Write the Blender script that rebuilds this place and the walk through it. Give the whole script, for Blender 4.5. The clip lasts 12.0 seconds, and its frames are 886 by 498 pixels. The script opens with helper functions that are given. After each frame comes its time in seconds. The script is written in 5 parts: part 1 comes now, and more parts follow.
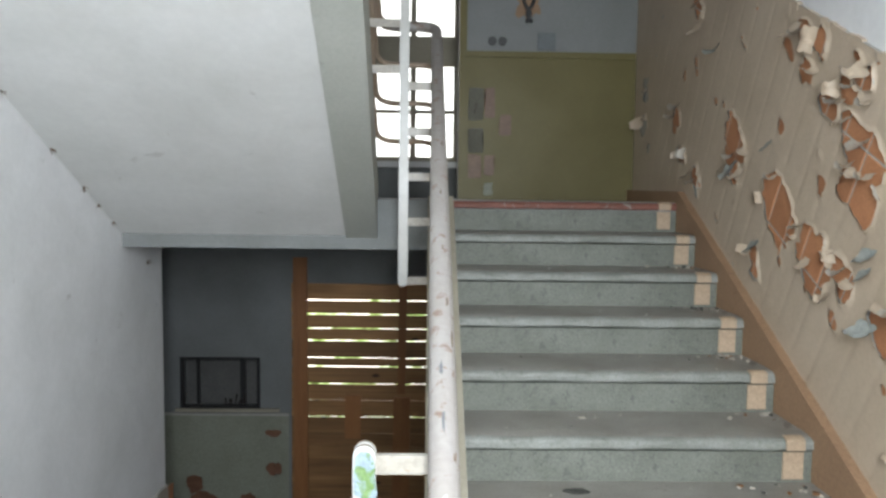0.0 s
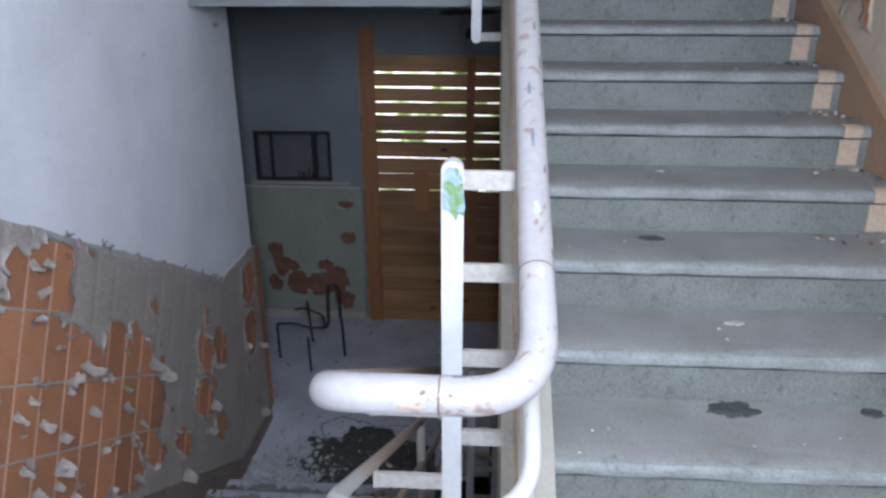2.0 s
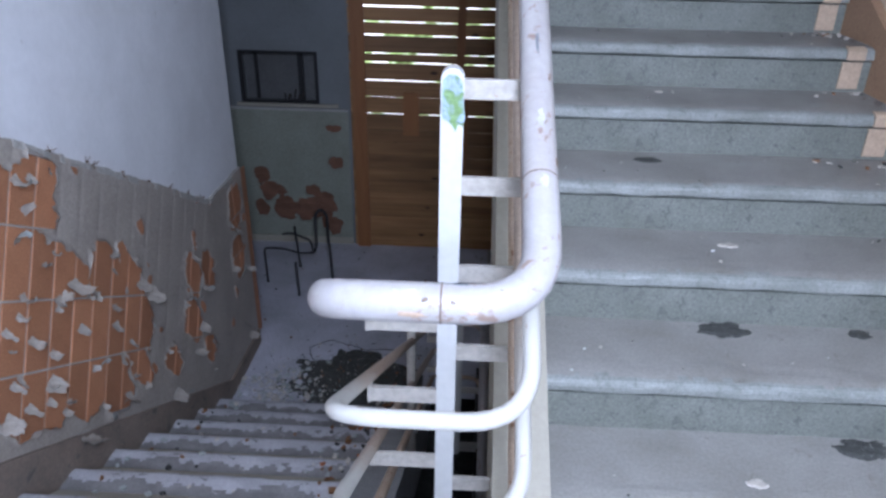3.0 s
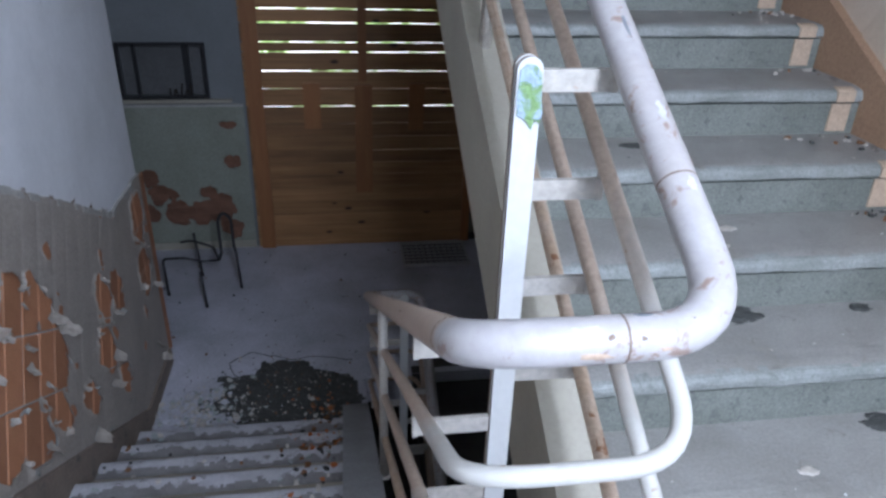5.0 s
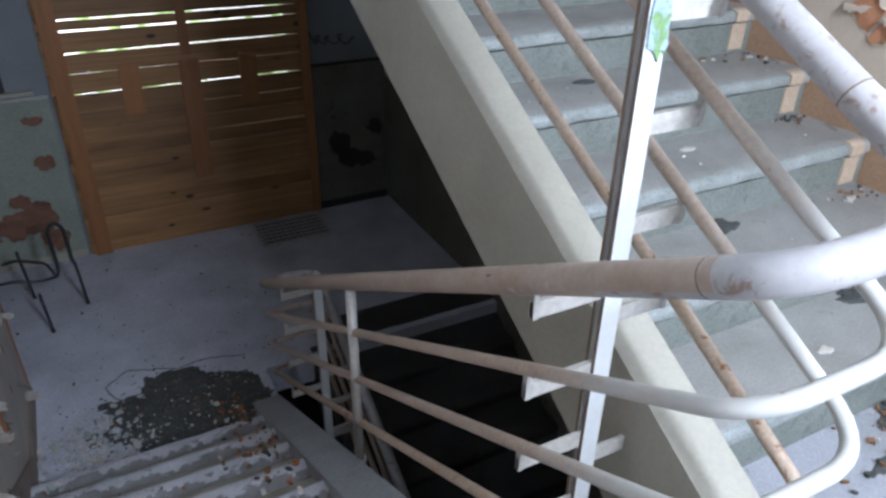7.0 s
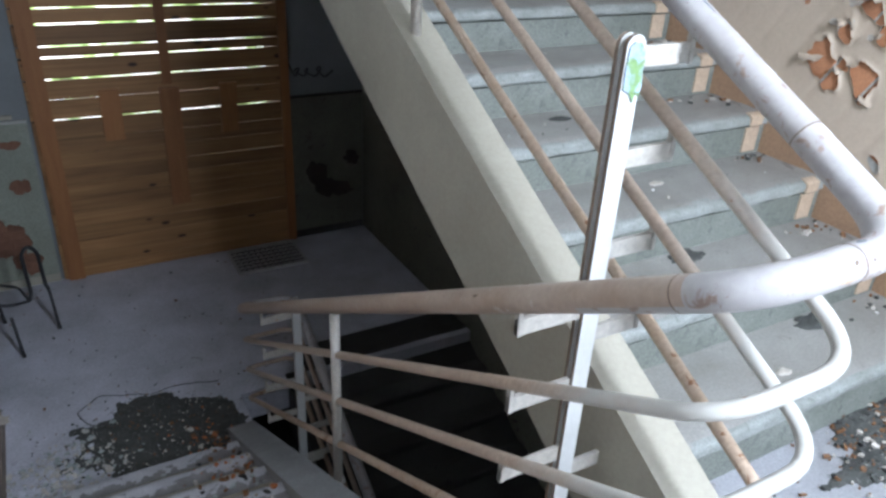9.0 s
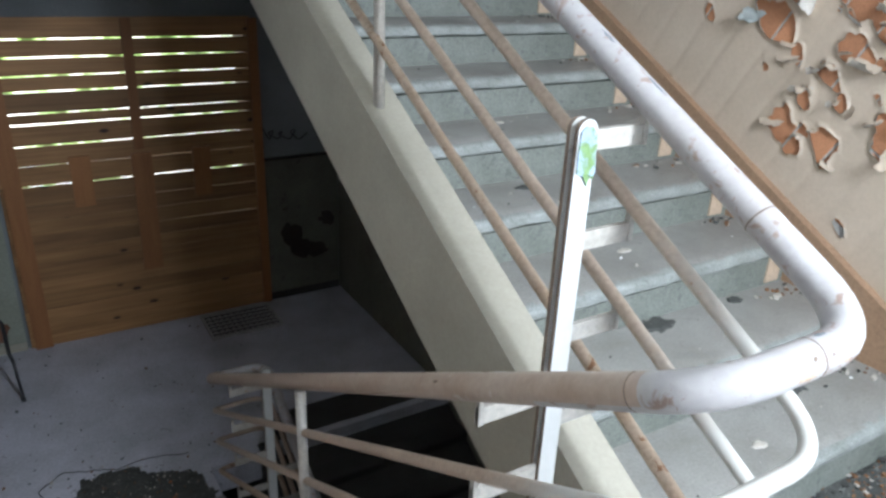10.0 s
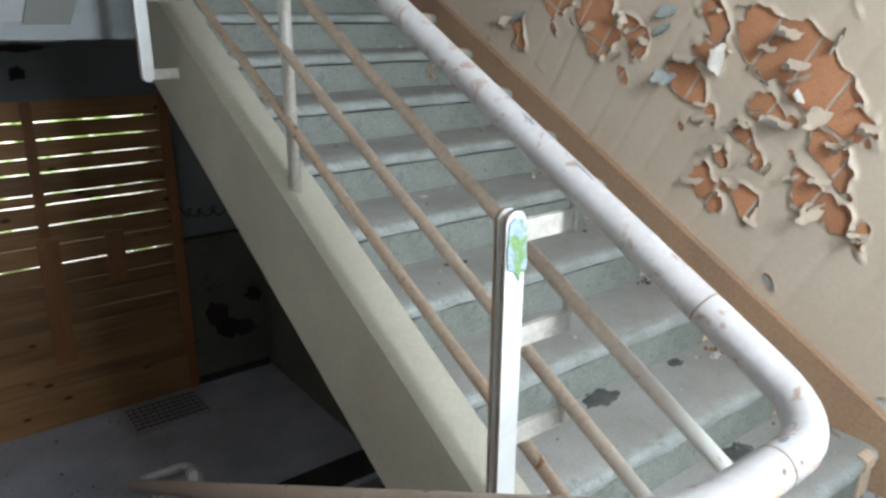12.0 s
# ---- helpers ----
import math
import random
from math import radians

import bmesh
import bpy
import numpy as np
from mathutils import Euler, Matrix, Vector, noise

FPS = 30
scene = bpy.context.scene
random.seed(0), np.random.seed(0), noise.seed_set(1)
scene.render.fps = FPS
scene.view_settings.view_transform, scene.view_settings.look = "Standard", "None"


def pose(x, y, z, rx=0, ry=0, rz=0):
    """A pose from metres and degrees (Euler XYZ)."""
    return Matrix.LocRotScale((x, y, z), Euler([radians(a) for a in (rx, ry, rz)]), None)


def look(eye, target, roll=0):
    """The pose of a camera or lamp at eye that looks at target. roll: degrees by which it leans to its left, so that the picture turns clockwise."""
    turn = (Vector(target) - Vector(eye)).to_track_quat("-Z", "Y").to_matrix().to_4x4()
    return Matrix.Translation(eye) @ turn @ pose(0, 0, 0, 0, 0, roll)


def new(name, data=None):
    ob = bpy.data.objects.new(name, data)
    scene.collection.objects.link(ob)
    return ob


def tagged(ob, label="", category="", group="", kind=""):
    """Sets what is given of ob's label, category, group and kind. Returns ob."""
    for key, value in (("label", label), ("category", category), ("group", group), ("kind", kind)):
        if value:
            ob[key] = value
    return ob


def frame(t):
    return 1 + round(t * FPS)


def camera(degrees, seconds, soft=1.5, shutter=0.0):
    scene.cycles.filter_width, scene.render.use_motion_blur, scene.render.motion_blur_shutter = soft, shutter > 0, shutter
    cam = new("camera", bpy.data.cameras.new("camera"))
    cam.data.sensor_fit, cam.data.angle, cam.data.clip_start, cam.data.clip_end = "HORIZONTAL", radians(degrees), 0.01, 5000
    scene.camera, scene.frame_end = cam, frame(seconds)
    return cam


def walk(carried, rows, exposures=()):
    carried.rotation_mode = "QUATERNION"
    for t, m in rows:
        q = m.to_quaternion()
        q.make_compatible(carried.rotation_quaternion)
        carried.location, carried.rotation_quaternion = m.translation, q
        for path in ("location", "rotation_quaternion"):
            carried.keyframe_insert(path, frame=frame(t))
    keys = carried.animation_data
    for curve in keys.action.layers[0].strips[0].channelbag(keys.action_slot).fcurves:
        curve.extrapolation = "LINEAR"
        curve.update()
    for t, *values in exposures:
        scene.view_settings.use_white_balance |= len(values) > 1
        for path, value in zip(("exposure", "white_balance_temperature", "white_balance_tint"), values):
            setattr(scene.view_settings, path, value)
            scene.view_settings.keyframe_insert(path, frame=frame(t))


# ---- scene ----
cam = camera(63.8, 12.0, soft=2.8)
PATH = [
    (0, (-0.1, -1.257, 1.669), (-0.059, 0.737, 1.522), 0.7),
    (0.5, (-0.113, -1.229, 1.597), (-0.087, 0.739, 1.238), 0.6),
    (1, (-0.132, -1.252, 1.537), (-0.163, 0.674, 1.0), -0.3),
    (1.5, (-0.142, -1.253, 1.516), (-0.233, 0.642, 0.883), -0.4),
    (2, (-0.151, -1.261, 1.514), (-0.275, 0.603, 0.801), -0.1),
    (2.5, (-0.16, -1.256, 1.495), (-0.261, 0.57, 0.685), 0.8),
    (3, (-0.177, -1.248, 1.468), (-0.255, 0.54, 0.577), 1.1),
    (3.5, (-0.25, -1.24, 1.445), (-0.292, 0.528, 0.511), 1.8),
    (3.7, (-0.286, -1.252, 1.444), (-0.305, 0.508, 0.494), 2.4),
    (5.5, (-0.737, -0.973, 1.422), (-0.261, 0.745, 0.515), 1.6),
    (6, (-0.952, -0.958, 1.426), (-0.284, 0.671, 0.477), 2.2),
    (6.5, (-1.043, -0.863, 1.381), (-0.31, 0.733, 0.426), 1.3),
    (7, (-1.112, -0.779, 1.366), (-0.303, 0.756, 0.371), 1.1),
    (7.5, (-1.198, -0.82, 1.379), (-0.35, 0.691, 0.379), 3.1),
    (9.5, (-1.203, -0.85, 1.413), (-0.276, 0.701, 0.557), 3.0),
    (10, (-1.123, -0.817, 1.444), (-0.152, 0.748, 0.665), 2.6),
    (10.5, (-1.069, -0.822, 1.46), (-0.045, 0.746, 0.757), 0.5),
    (11, (-1.019, -0.772, 1.449), (0.002, 0.793, 0.735), 0.4),
    (11.5, (-1.028, -0.733, 1.477), (0.061, 0.806, 0.81), -0.2),
    (12, (-1.036, -0.71, 1.487), (0.117, 0.798, 0.857), 0.4),
]
EXPOSURES = [(0.0, -0.03, 6850, 12), (1.0, -0.05, 6250, 16), (2.0, -0.18, 5850, 20), (3.0, -0.21, 5550, 23), (3.5, -0.22, 5500, 24), (5.5, -0.25, 5750, 18), (6.5, -0.12, 5800, 17), (7.5, 0.24, 5800, 17), (9.5, 0.22, 6050, 14), (12.0, 0.0, 6400, 11)]
walk(cam, [(t, look(eye, target, roll)) for t, eye, target, roll in PATH], EXPOSURES)

# ---- world, sun and window light ----
world = bpy.data.worlds.new("sky")
scene.world = world
world.use_nodes = True
wn = world.node_tree.nodes
sky = wn.new("ShaderNodeTexSky")
sky.sky_type, sky.sun_disc = 'NISHITA', False
sky.sun_elevation, sky.sun_rotation = radians(46), radians(267)
world.node_tree.links.new(sky.outputs[0], wn["Background"].inputs[0])
wn["Background"].inputs[1].default_value = 0.12
sun = new("sun", bpy.data.lights.new("sun", 'SUN'))
sun.data.energy, sun.data.angle, sun.data.color = 3.0, radians(0.5), (1.0, 0.95, 0.86)
sun.matrix_world = look((0, 0, 0), (0.9, 0.05, -0.95))


def window_light(name, at, target, w, h, power, colour):
    """Skylight that comes in through a window opening."""
    lamp = new(name, bpy.data.lights.new(name, 'AREA'))
    lamp.data.shape, lamp.data.size, lamp.data.size_y = 'RECTANGLE', w, h
    lamp.data.energy, lamp.data.color = power, colour
    lamp.matrix_world = look(at, target)
    return lamp


window_light("window_light_landing", (0.07, -1.96, 2.12), (-0.40, 1.0, 0.50), 0.46, 1.45, 148, (0.79, 0.895, 1.0))
window_light("window_light_upper", (-0.25, 4.98, 2.9), (-0.25, 0, 2.3), 0.75, 1.9, 8, (0.97, 0.98, 1.0))

# ---- plan ----
RISE, GO = 0.165, 0.30
X_LEFT, X_RIGHT = -1.80, 1.34        # inner faces of the side walls
KERB_R = (-0.104, 0.035)              # kerb of the flights on the right hand
KERB_L = (-0.59, -0.425)             # kerb of the flights on the left hand
Y_BACK, Y_REAR = 5.06, -2.00         # far wall, wall behind
Y_ROOM = 3.73                        # partition on the upper landing
Z_UP, Z_LOW, Z_BOT = 1.65, -1.65, -3.30
Y_END = 3.30                         # end of the left wall
DADO = 1.42


def line_right(y):
    """Height of the landing or of the nosings along the right wall."""
    return 0.0 if y < -0.30 else min(0.165 + 0.55 * y, Z_UP)


def line_left(y):
    """The same along the left wall, where the stairs go down."""
    return 0.0 if y < -0.30 else max(-0.55 * (y + 0.30), Z_LOW)


# ---- materials ----
def rgb(c):
    return (c[0], c[1], c[2], 1.0)


def surface(name, base, other, scale=6.0, rough=0.8, bump=0.25, fine=90.0, spots=None, spot_scale=14.0,
            spot_level=0.62, metal=0.0, stretch=(1, 1, 1), amount=0.55, per_piece=0.0, fade=None, grit=(0.82, 1.12)):
    """A worn surface: large stains between two colours, fine grain, optional spots of a third colour."""
    m = bpy.data.materials.new(name)
    m.use_nodes = True
    nt = m.node_tree
    nd, lk = nt.nodes, nt.links
    bsdf = nd["Principled BSDF"]
    bsdf.inputs["Metallic"].default_value = metal
    co = nd.new("ShaderNodeTexCoord")
    mp = nd.new("ShaderNodeMapping")
    mp.inputs["Scale"].default_value = stretch
    lk.new(co.outputs["Object"], mp.inputs[0])

    def noise_node(s, detail=6.0, r=0.6, dist=0.3):
        n = nd.new("ShaderNodeTexNoise")
        n.inputs["Scale"].default_value, n.inputs["Detail"].default_value = s, detail
        n.inputs["Roughness"].default_value, n.inputs["Distortion"].default_value = r, dist
        lk.new(mp.outputs[0], n.inputs["Vector"])
        return n

    def ramp(src, a, b):
        r = nd.new("ShaderNodeMapRange")
        r.inputs[1].default_value, r.inputs[2].default_value = a, b
        lk.new(src, r.inputs[0])
        return r.outputs[0]

    def mix(fac, a, b, kind='MIX'):
        x = nd.new("ShaderNodeMix")
        x.data_type, x.blend_type = 'RGBA', kind
        for sock, v in ((x.inputs[0], fac), (x.inputs[6], a), (x.inputs[7], b)):
            if isinstance(v, (tuple, float, int)):
                sock.default_value = rgb(v) if isinstance(v, tuple) else v
            else:
                lk.new(v, sock)
        return x.outputs[2]

    big, small = noise_node(scale), noise_node(fine, 3.0)
    col = mix(ramp(big.outputs[0], 0.5 - amount / 2, 0.5 + amount / 2), base, other)
    grain = nd.new("ShaderNodeMapRange")
    grain.inputs[1].default_value, grain.inputs[2].default_value = 0.3, 0.7
    grain.inputs[3].default_value, grain.inputs[4].default_value = grit
    lk.new(small.outputs[0], grain.inputs[0])
    tone = nd.new("ShaderNodeCombineColor")
    for i in range(3):
        lk.new(grain.outputs[0], tone.inputs[i])
    col = mix(1.0, col, tone.outputs[0], 'MULTIPLY')
    if fade:
        sep, wob = nd.new("ShaderNodeSeparateXYZ"), nd.new("ShaderNodeMath")
        lk.new(co.outputs["Object"], sep.inputs[0])
        wob.operation = 'MULTIPLY_ADD'
        wob.inputs[1].default_value = 0.5
        lk.new(noise_node(7.0).outputs[0], wob.inputs[0])
        wob.inputs[1].default_value = fade[4]
        lk.new(sep.outputs[fade[3]], wob.inputs[2])
        col = mix(ramp(wob.outputs[0], fade[0] + fade[4] / 2, fade[1] + fade[4] / 2), fade[2], col)
    if spots:
        sp = noise_node(spot_scale, 8.0, 0.65, 0.6)
        col = mix(ramp(sp.outputs[0], spot_level, spot_level + 0.06), col, spots)
    if per_piece:
        info = nd.new("ShaderNodeObjectInfo")
        pr = nd.new("ShaderNodeMapRange")
        pr.inputs[3].default_value, pr.inputs[4].default_value = 1.0 - per_piece, 1.0 + per_piece
        lk.new(info.outputs["Random"], pr.inputs[0])
        tn = nd.new("ShaderNodeCombineColor")
        for i in range(3):
            lk.new(pr.outputs[0], tn.inputs[i])
        col = mix(1.0, col, tn.outputs[0], 'MULTIPLY')
    lk.new(col, bsdf.inputs["Base Color"])
    rr = nd.new("ShaderNodeMapRange")
    rr.inputs[3].default_value, rr.inputs[4].default_value = max(rough - 0.12, 0.05), min(rough + 0.12, 1.0)
    lk.new(big.outputs[0], rr.inputs[0])
    lk.new(rr.outputs[0], bsdf.inputs["Roughness"])
    if bump:
        bp = nd.new("ShaderNodeBump")
        bp.inputs["Strength"].default_value, bp.inputs["Distance"].default_value = bump, 0.01
        add = nd.new("ShaderNodeMath")
        lk.new(big.outputs[0], add.inputs[0])
        lk.new(small.outputs[0], add.inputs[1])
        lk.new(add.outputs[0], bp.inputs["Height"])
        lk.new(bp.outputs[0], bsdf.inputs["Normal"])
    return m


M_WHITE = surface("white_plaster", (0.84, 0.84, 0.84), (0.66, 0.66, 0.65), 2.0, 0.85, 0.06, 30, (0.56, 0.55, 0.53), 4.5, 0.66, grit=(0.97, 1.02))
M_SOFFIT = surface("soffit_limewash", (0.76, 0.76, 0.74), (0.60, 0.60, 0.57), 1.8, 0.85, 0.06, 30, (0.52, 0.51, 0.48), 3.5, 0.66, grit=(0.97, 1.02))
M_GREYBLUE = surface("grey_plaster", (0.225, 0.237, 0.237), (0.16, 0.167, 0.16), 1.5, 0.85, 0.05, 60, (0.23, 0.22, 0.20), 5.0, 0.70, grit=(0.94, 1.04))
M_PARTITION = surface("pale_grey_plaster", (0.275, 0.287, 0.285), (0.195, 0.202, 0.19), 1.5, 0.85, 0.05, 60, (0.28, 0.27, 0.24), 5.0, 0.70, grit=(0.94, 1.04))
M_OLIVE = surface("olive_wall_paint", (0.155, 0.128, 0.036), (0.12, 0.098, 0.026), 2.0, 0.55, 0.03, 50, (0.18, 0.16, 0.08), 6.0, 0.70, grit=(0.96, 1.03))
M_KERBGREY = surface("dusty_grey_concrete", (0.37, 0.37, 0.36), (0.27, 0.27, 0.26), 3.0, 0.8, 0.15, 80, (0.19, 0.18, 0.17), 8.0, 0.66)
M_KERBGREEN = surface("grey_green_kerb_paint", (0.44, 0.45, 0.405), (0.35, 0.36, 0.315), 2.0, 0.75, 0.06, 70, (0.29, 0.28, 0.24), 6.0, 0.70, grit=(0.93, 1.05))
M_GREENISH = surface("pale_green_wall_paint", (0.30, 0.315, 0.25), (0.22, 0.23, 0.175), 2.2, 0.7, 0.10, 60, (0.17, 0.15, 0.11), 7.0, 0.70)
M_CREAM = surface("cream_wall_paint", (0.54, 0.44, 0.335), (0.46, 0.365, 0.265), 2.5, 0.5, 0.05, 60, (0.45, 0.36, 0.26), 8.0, 0.72, grit=(0.94, 1.04))
M_BEIGE = surface("dirty_beige_wall_paint", (0.45, 0.40, 0.335), (0.34, 0.295, 0.245), 2.5, 0.55, 0.15, 70, (0.22, 0.18, 0.14), 9.0, 0.68)
M_PALEBACK = surface("bluish_old_paint", (0.28, 0.32, 0.30), (0.39, 0.40, 0.365), 9.0, 0.6, 0.1, 80)
M_TILE = surface("terracotta_tile", (0.49, 0.225, 0.108), (0.385, 0.165, 0.078), 7.0, 0.7, 0.2, 110, (0.49, 0.28, 0.17), 18.0, 0.66, per_piece=0.16)
M_MORTAR = surface("grey_mortar", (0.48, 0.46, 0.41), (0.36, 0.345, 0.31), 12.0, 0.95, 0.4, 80)
M_SKIRT = surface("brown_skirting_paint", (0.35, 0.215, 0.125), (0.28, 0.17, 0.10), 4.0, 0.6, 0.15, 70, (0.23, 0.15, 0.09), 10.0, 0.67)
M_SKIRTDIRTY = surface("dirty_brown_skirting_paint", (0.27, 0.205, 0.155), (0.18, 0.145, 0.115), 5.0, 0.7, 0.25, 70, (0.11, 0.095, 0.08), 10.0, 0.62)
M_STEP = surface("grey_green_terrazzo", (0.215, 0.226, 0.195), (0.142, 0.152, 0.123), 5.0, 0.62, 0.3, 120, (0.11, 0.115, 0.10), 34.0, 0.57, amount=0.4, grit=(0.72, 1.22))
M_NOSE = surface("worn_terrazzo_nosing", (0.285, 0.295, 0.27), (0.20, 0.21, 0.185), 7.0, 0.5, 0.25, 130, (0.16, 0.165, 0.145), 30.0, 0.60, amount=0.4, grit=(0.76, 1.2))
M_TREAD = surface("dusty_terrazzo_tread", (0.31, 0.298, 0.268), (0.20, 0.19, 0.163), 3.0, 0.47, 0.2, 110, (0.155, 0.14, 0.12), 10.0, 0.63, amount=0.42, grit=(0.85, 1.12))
M_REDSTEP = surface("red_brown_paint", (0.22, 0.075, 0.05), (0.17, 0.07, 0.05), 8.0, 0.6, 0.2, 90, (0.30, 0.28, 0.25), 16.0, 0.62)
M_PINK = surface("cream_step_end_paint", (0.50, 0.375, 0.26), (0.42, 0.31, 0.21), 8.0, 0.6, 0.15, 90, (0.36, 0.26, 0.17), 20.0, 0.66)
M_KERB = surface("stained_concrete_paint", (0.41, 0.377, 0.295), (0.31, 0.28, 0.215), 2.0, 0.75, 0.06, 70, (0.28, 0.25, 0.20), 6.0, 0.70, grit=(0.93, 1.05))
M_RAILWHITE = surface("chipped_cream_rail_paint", (0.45, 0.425, 0.375), (0.39, 0.35, 0.285), 6.0, 0.38, 0.12, 60, (0.34, 0.22, 0.13), 17.0, 0.67)
M_HAND = surface("worn_handrail_paint", (0.38, 0.362, 0.345), (0.33, 0.295, 0.265), 5.0, 0.42, 0.12, 60, (0.24, 0.17, 0.13), 22.0, 0.57, grit=(0.93, 1.05))
M_HANDBROWN = surface("handrail_worn_to_brown_primer", (0.31, 0.215, 0.15), (0.42, 0.34, 0.27), 7.0, 0.45, 0.15, 60, (0.46, 0.40, 0.35), 16.0, 0.62, grit=(0.9, 1.07))
M_RAILTAN = surface("dusty_tan_rail_paint", (0.36, 0.265, 0.19), (0.45, 0.35, 0.265), 6.0, 0.5, 0.15, 80, (0.27, 0.14, 0.06), 22.0, 0.66, fade=(-0.15, 0.10, (0.45, 0.43, 0.375), "Y", 0.5))
M_RUST = surface("rusty_rail", (0.37, 0.255, 0.16), (0.46, 0.355, 0.265), 14.0, 0.7, 0.3, 90, (0.20, 0.09, 0.035), 26.0, 0.585)
M_POST = surface("glossy_white_post_paint", (0.57, 0.57, 0.54), (0.51, 0.50, 0.455), 5.0, 0.34, 0.06, 50, (0.40, 0.32, 0.22), 15.0, 0.73, grit=(0.95, 1.03))
M_POSTEDGE = surface("brown_bare_edge", (0.11, 0.07, 0.045), (0.22, 0.16, 0.11), 14.0, 0.6, 0.2, 80)
M_PEEL = surface("blue_and_green_paint_layers", (0.16, 0.27, 0.09), (0.29, 0.37, 0.43), 30.0, 0.5, 0.5, 90, (0.50, 0.52, 0.48), 55.0, 0.64, amount=0.10)


def pine(name, pale, dark, knot):
    """Sawn softwood: long grain along x, knots here and there, each board its own stretch of the log."""
    m = bpy.data.materials.new(name)
    m.use_nodes = True
    nd, lk = m.node_tree.nodes, m.node_tree.links
    co, info, off = nd.new("ShaderNodeTexCoord"), nd.new("ShaderNodeObjectInfo"), nd.new("ShaderNodeVectorMath")
    sc = nd.new("ShaderNodeVectorMath")
    sc.operation = 'SCALE'
    sc.inputs[0].default_value = (37.0, 11.0, 5.0)
    lk.new(info.outputs["Random"], sc.inputs["Scale"])
    lk.new(co.outputs["Object"], off.inputs[0])
    lk.new(sc.outputs[0], off.inputs[1])

    def mapped(scale):
        mp = nd.new("ShaderNodeMapping")
        mp.inputs["Scale"].default_value = scale
        lk.new(off.outputs[0], mp.inputs[0])
        return mp.outputs[0]

    vor = nd.new("ShaderNodeTexVoronoi")
    vor.inputs["Scale"].default_value = 1.0
    lk.new(mapped((3.2, 0.0, 6.5)), vor.inputs["Vector"])
    spot = nd.new("ShaderNodeMapRange")
    spot.inputs[1].default_value, spot.inputs[2].default_value = 0.085, 0.14
    spot.inputs[3].default_value, spot.inputs[4].default_value = 1.0, 0.0
    lk.new(vor.outputs["Distance"], spot.inputs[0])
    swirl = nd.new("ShaderNodeMapRange")
    swirl.inputs[1].default_value, swirl.inputs[2].default_value = 0.0, 0.4
    swirl.inputs[3].default_value, swirl.inputs[4].default_value = 0.9, 0.0
    lk.new(vor.outputs["Distance"], swirl.inputs[0])
    grain = nd.new("ShaderNodeTexNoise")
    grain.inputs["Scale"].default_value, grain.inputs["Detail"].default_value = 1.0, 5.0
    lk.new(mapped((1.1, 8.0, 52.0)), grain.inputs["Vector"])
    lk.new(swirl.outputs[0], grain.inputs["Distortion"])
    stain = nd.new("ShaderNodeTexNoise")
    stain.inputs["Scale"].default_value, stain.inputs["Detail"].default_value = 1.0, 4.0
    lk.new(mapped((2.0, 2.0, 9.0)), stain.inputs["Vector"])
    g = nd.new("ShaderNodeMapRange")
    g.inputs[1].default_value, g.inputs[2].default_value = 0.32, 0.66
    lk.new(grain.outputs[0], g.inputs[0])

    def mix(fac, a, b_, kind='MIX'):
        x = nd.new("ShaderNodeMix")
        x.data_type, x.blend_type = 'RGBA', kind
        for sock, v in ((x.inputs[0], fac), (x.inputs[6], a), (x.inputs[7], b_)):
            if isinstance(v, tuple):
                sock.default_value = rgb(v)
            elif isinstance(v, float):
                sock.default_value = v
            else:
                lk.new(v, sock)
        return x.outputs[2]

    col = mix(g.outputs[0], pale, dark)
    pr = nd.new("ShaderNodeMapRange")
    pr.inputs[3].default_value, pr.inputs[4].default_value = 0.68, 1.25
    lk.new(info.outputs["Random"], pr.inputs[0])
    st = nd.new("ShaderNodeMapRange")
    st.inputs[1].default_value, st.inputs[2].default_value = 0.3, 0.7
    st.inputs[3].default_value, st.inputs[4].default_value = 0.80, 1.16
    lk.new(stain.outputs[0], st.inputs[0])
    mul = nd.new("ShaderNodeMath")
    mul.operation = 'MULTIPLY'
    lk.new(pr.outputs[0], mul.inputs[0])
    lk.new(st.outputs[0], mul.inputs[1])
    tone = nd.new("ShaderNodeCombineColor")
    for i in range(3):
        lk.new(mul.outputs[0], tone.inputs[i])
    col = mix(1.0, col, tone.outputs[0], 'MULTIPLY')
    col = mix(spot.outputs[0], col, knot)
    bsdf = nd["Principled BSDF"]
    lk.new(col, bsdf.inputs["Base Color"])
    bsdf.inputs["Roughness"].default_value = 0.6
    bp = nd.new("ShaderNodeBump")
    bp.inputs["Strength"].default_value, bp.inputs["Distance"].default_value = 0.25, 0.004
    lk.new(grain.outputs[0], bp.inputs["Height"])
    lk.new(bp.outputs[0], bsdf.inputs["Normal"])
    return m


M_WOOD = pine("pine_board", (0.39, 0.205, 0.077), (0.28, 0.138, 0.05), (0.045, 0.02, 0.01))
M_BATTEN = surface("orange_pine_batten", (0.36, 0.155, 0.05), (0.26, 0.105, 0.035), 3.0, 0.6, 0.2, 60, (0.12, 0.05, 0.02), 9.0, 0.73, stretch=(7, 5, 0.6), per_piece=0.25)
M_FLOOR = surface("bluish_dusty_concrete", (0.58, 0.57, 0.62), (0.40, 0.40, 0.42), 2.4, 0.7, 0.25, 60, (0.15, 0.14, 0.13), 9.0, 0.66, amount=0.36)
M_LANDING = surface("dusty_landing_terrazzo", (0.36, 0.36, 0.37), (0.25, 0.245, 0.24), 2.6, 0.65, 0.2, 120, (0.20, 0.18, 0.16), 9.0, 0.66)
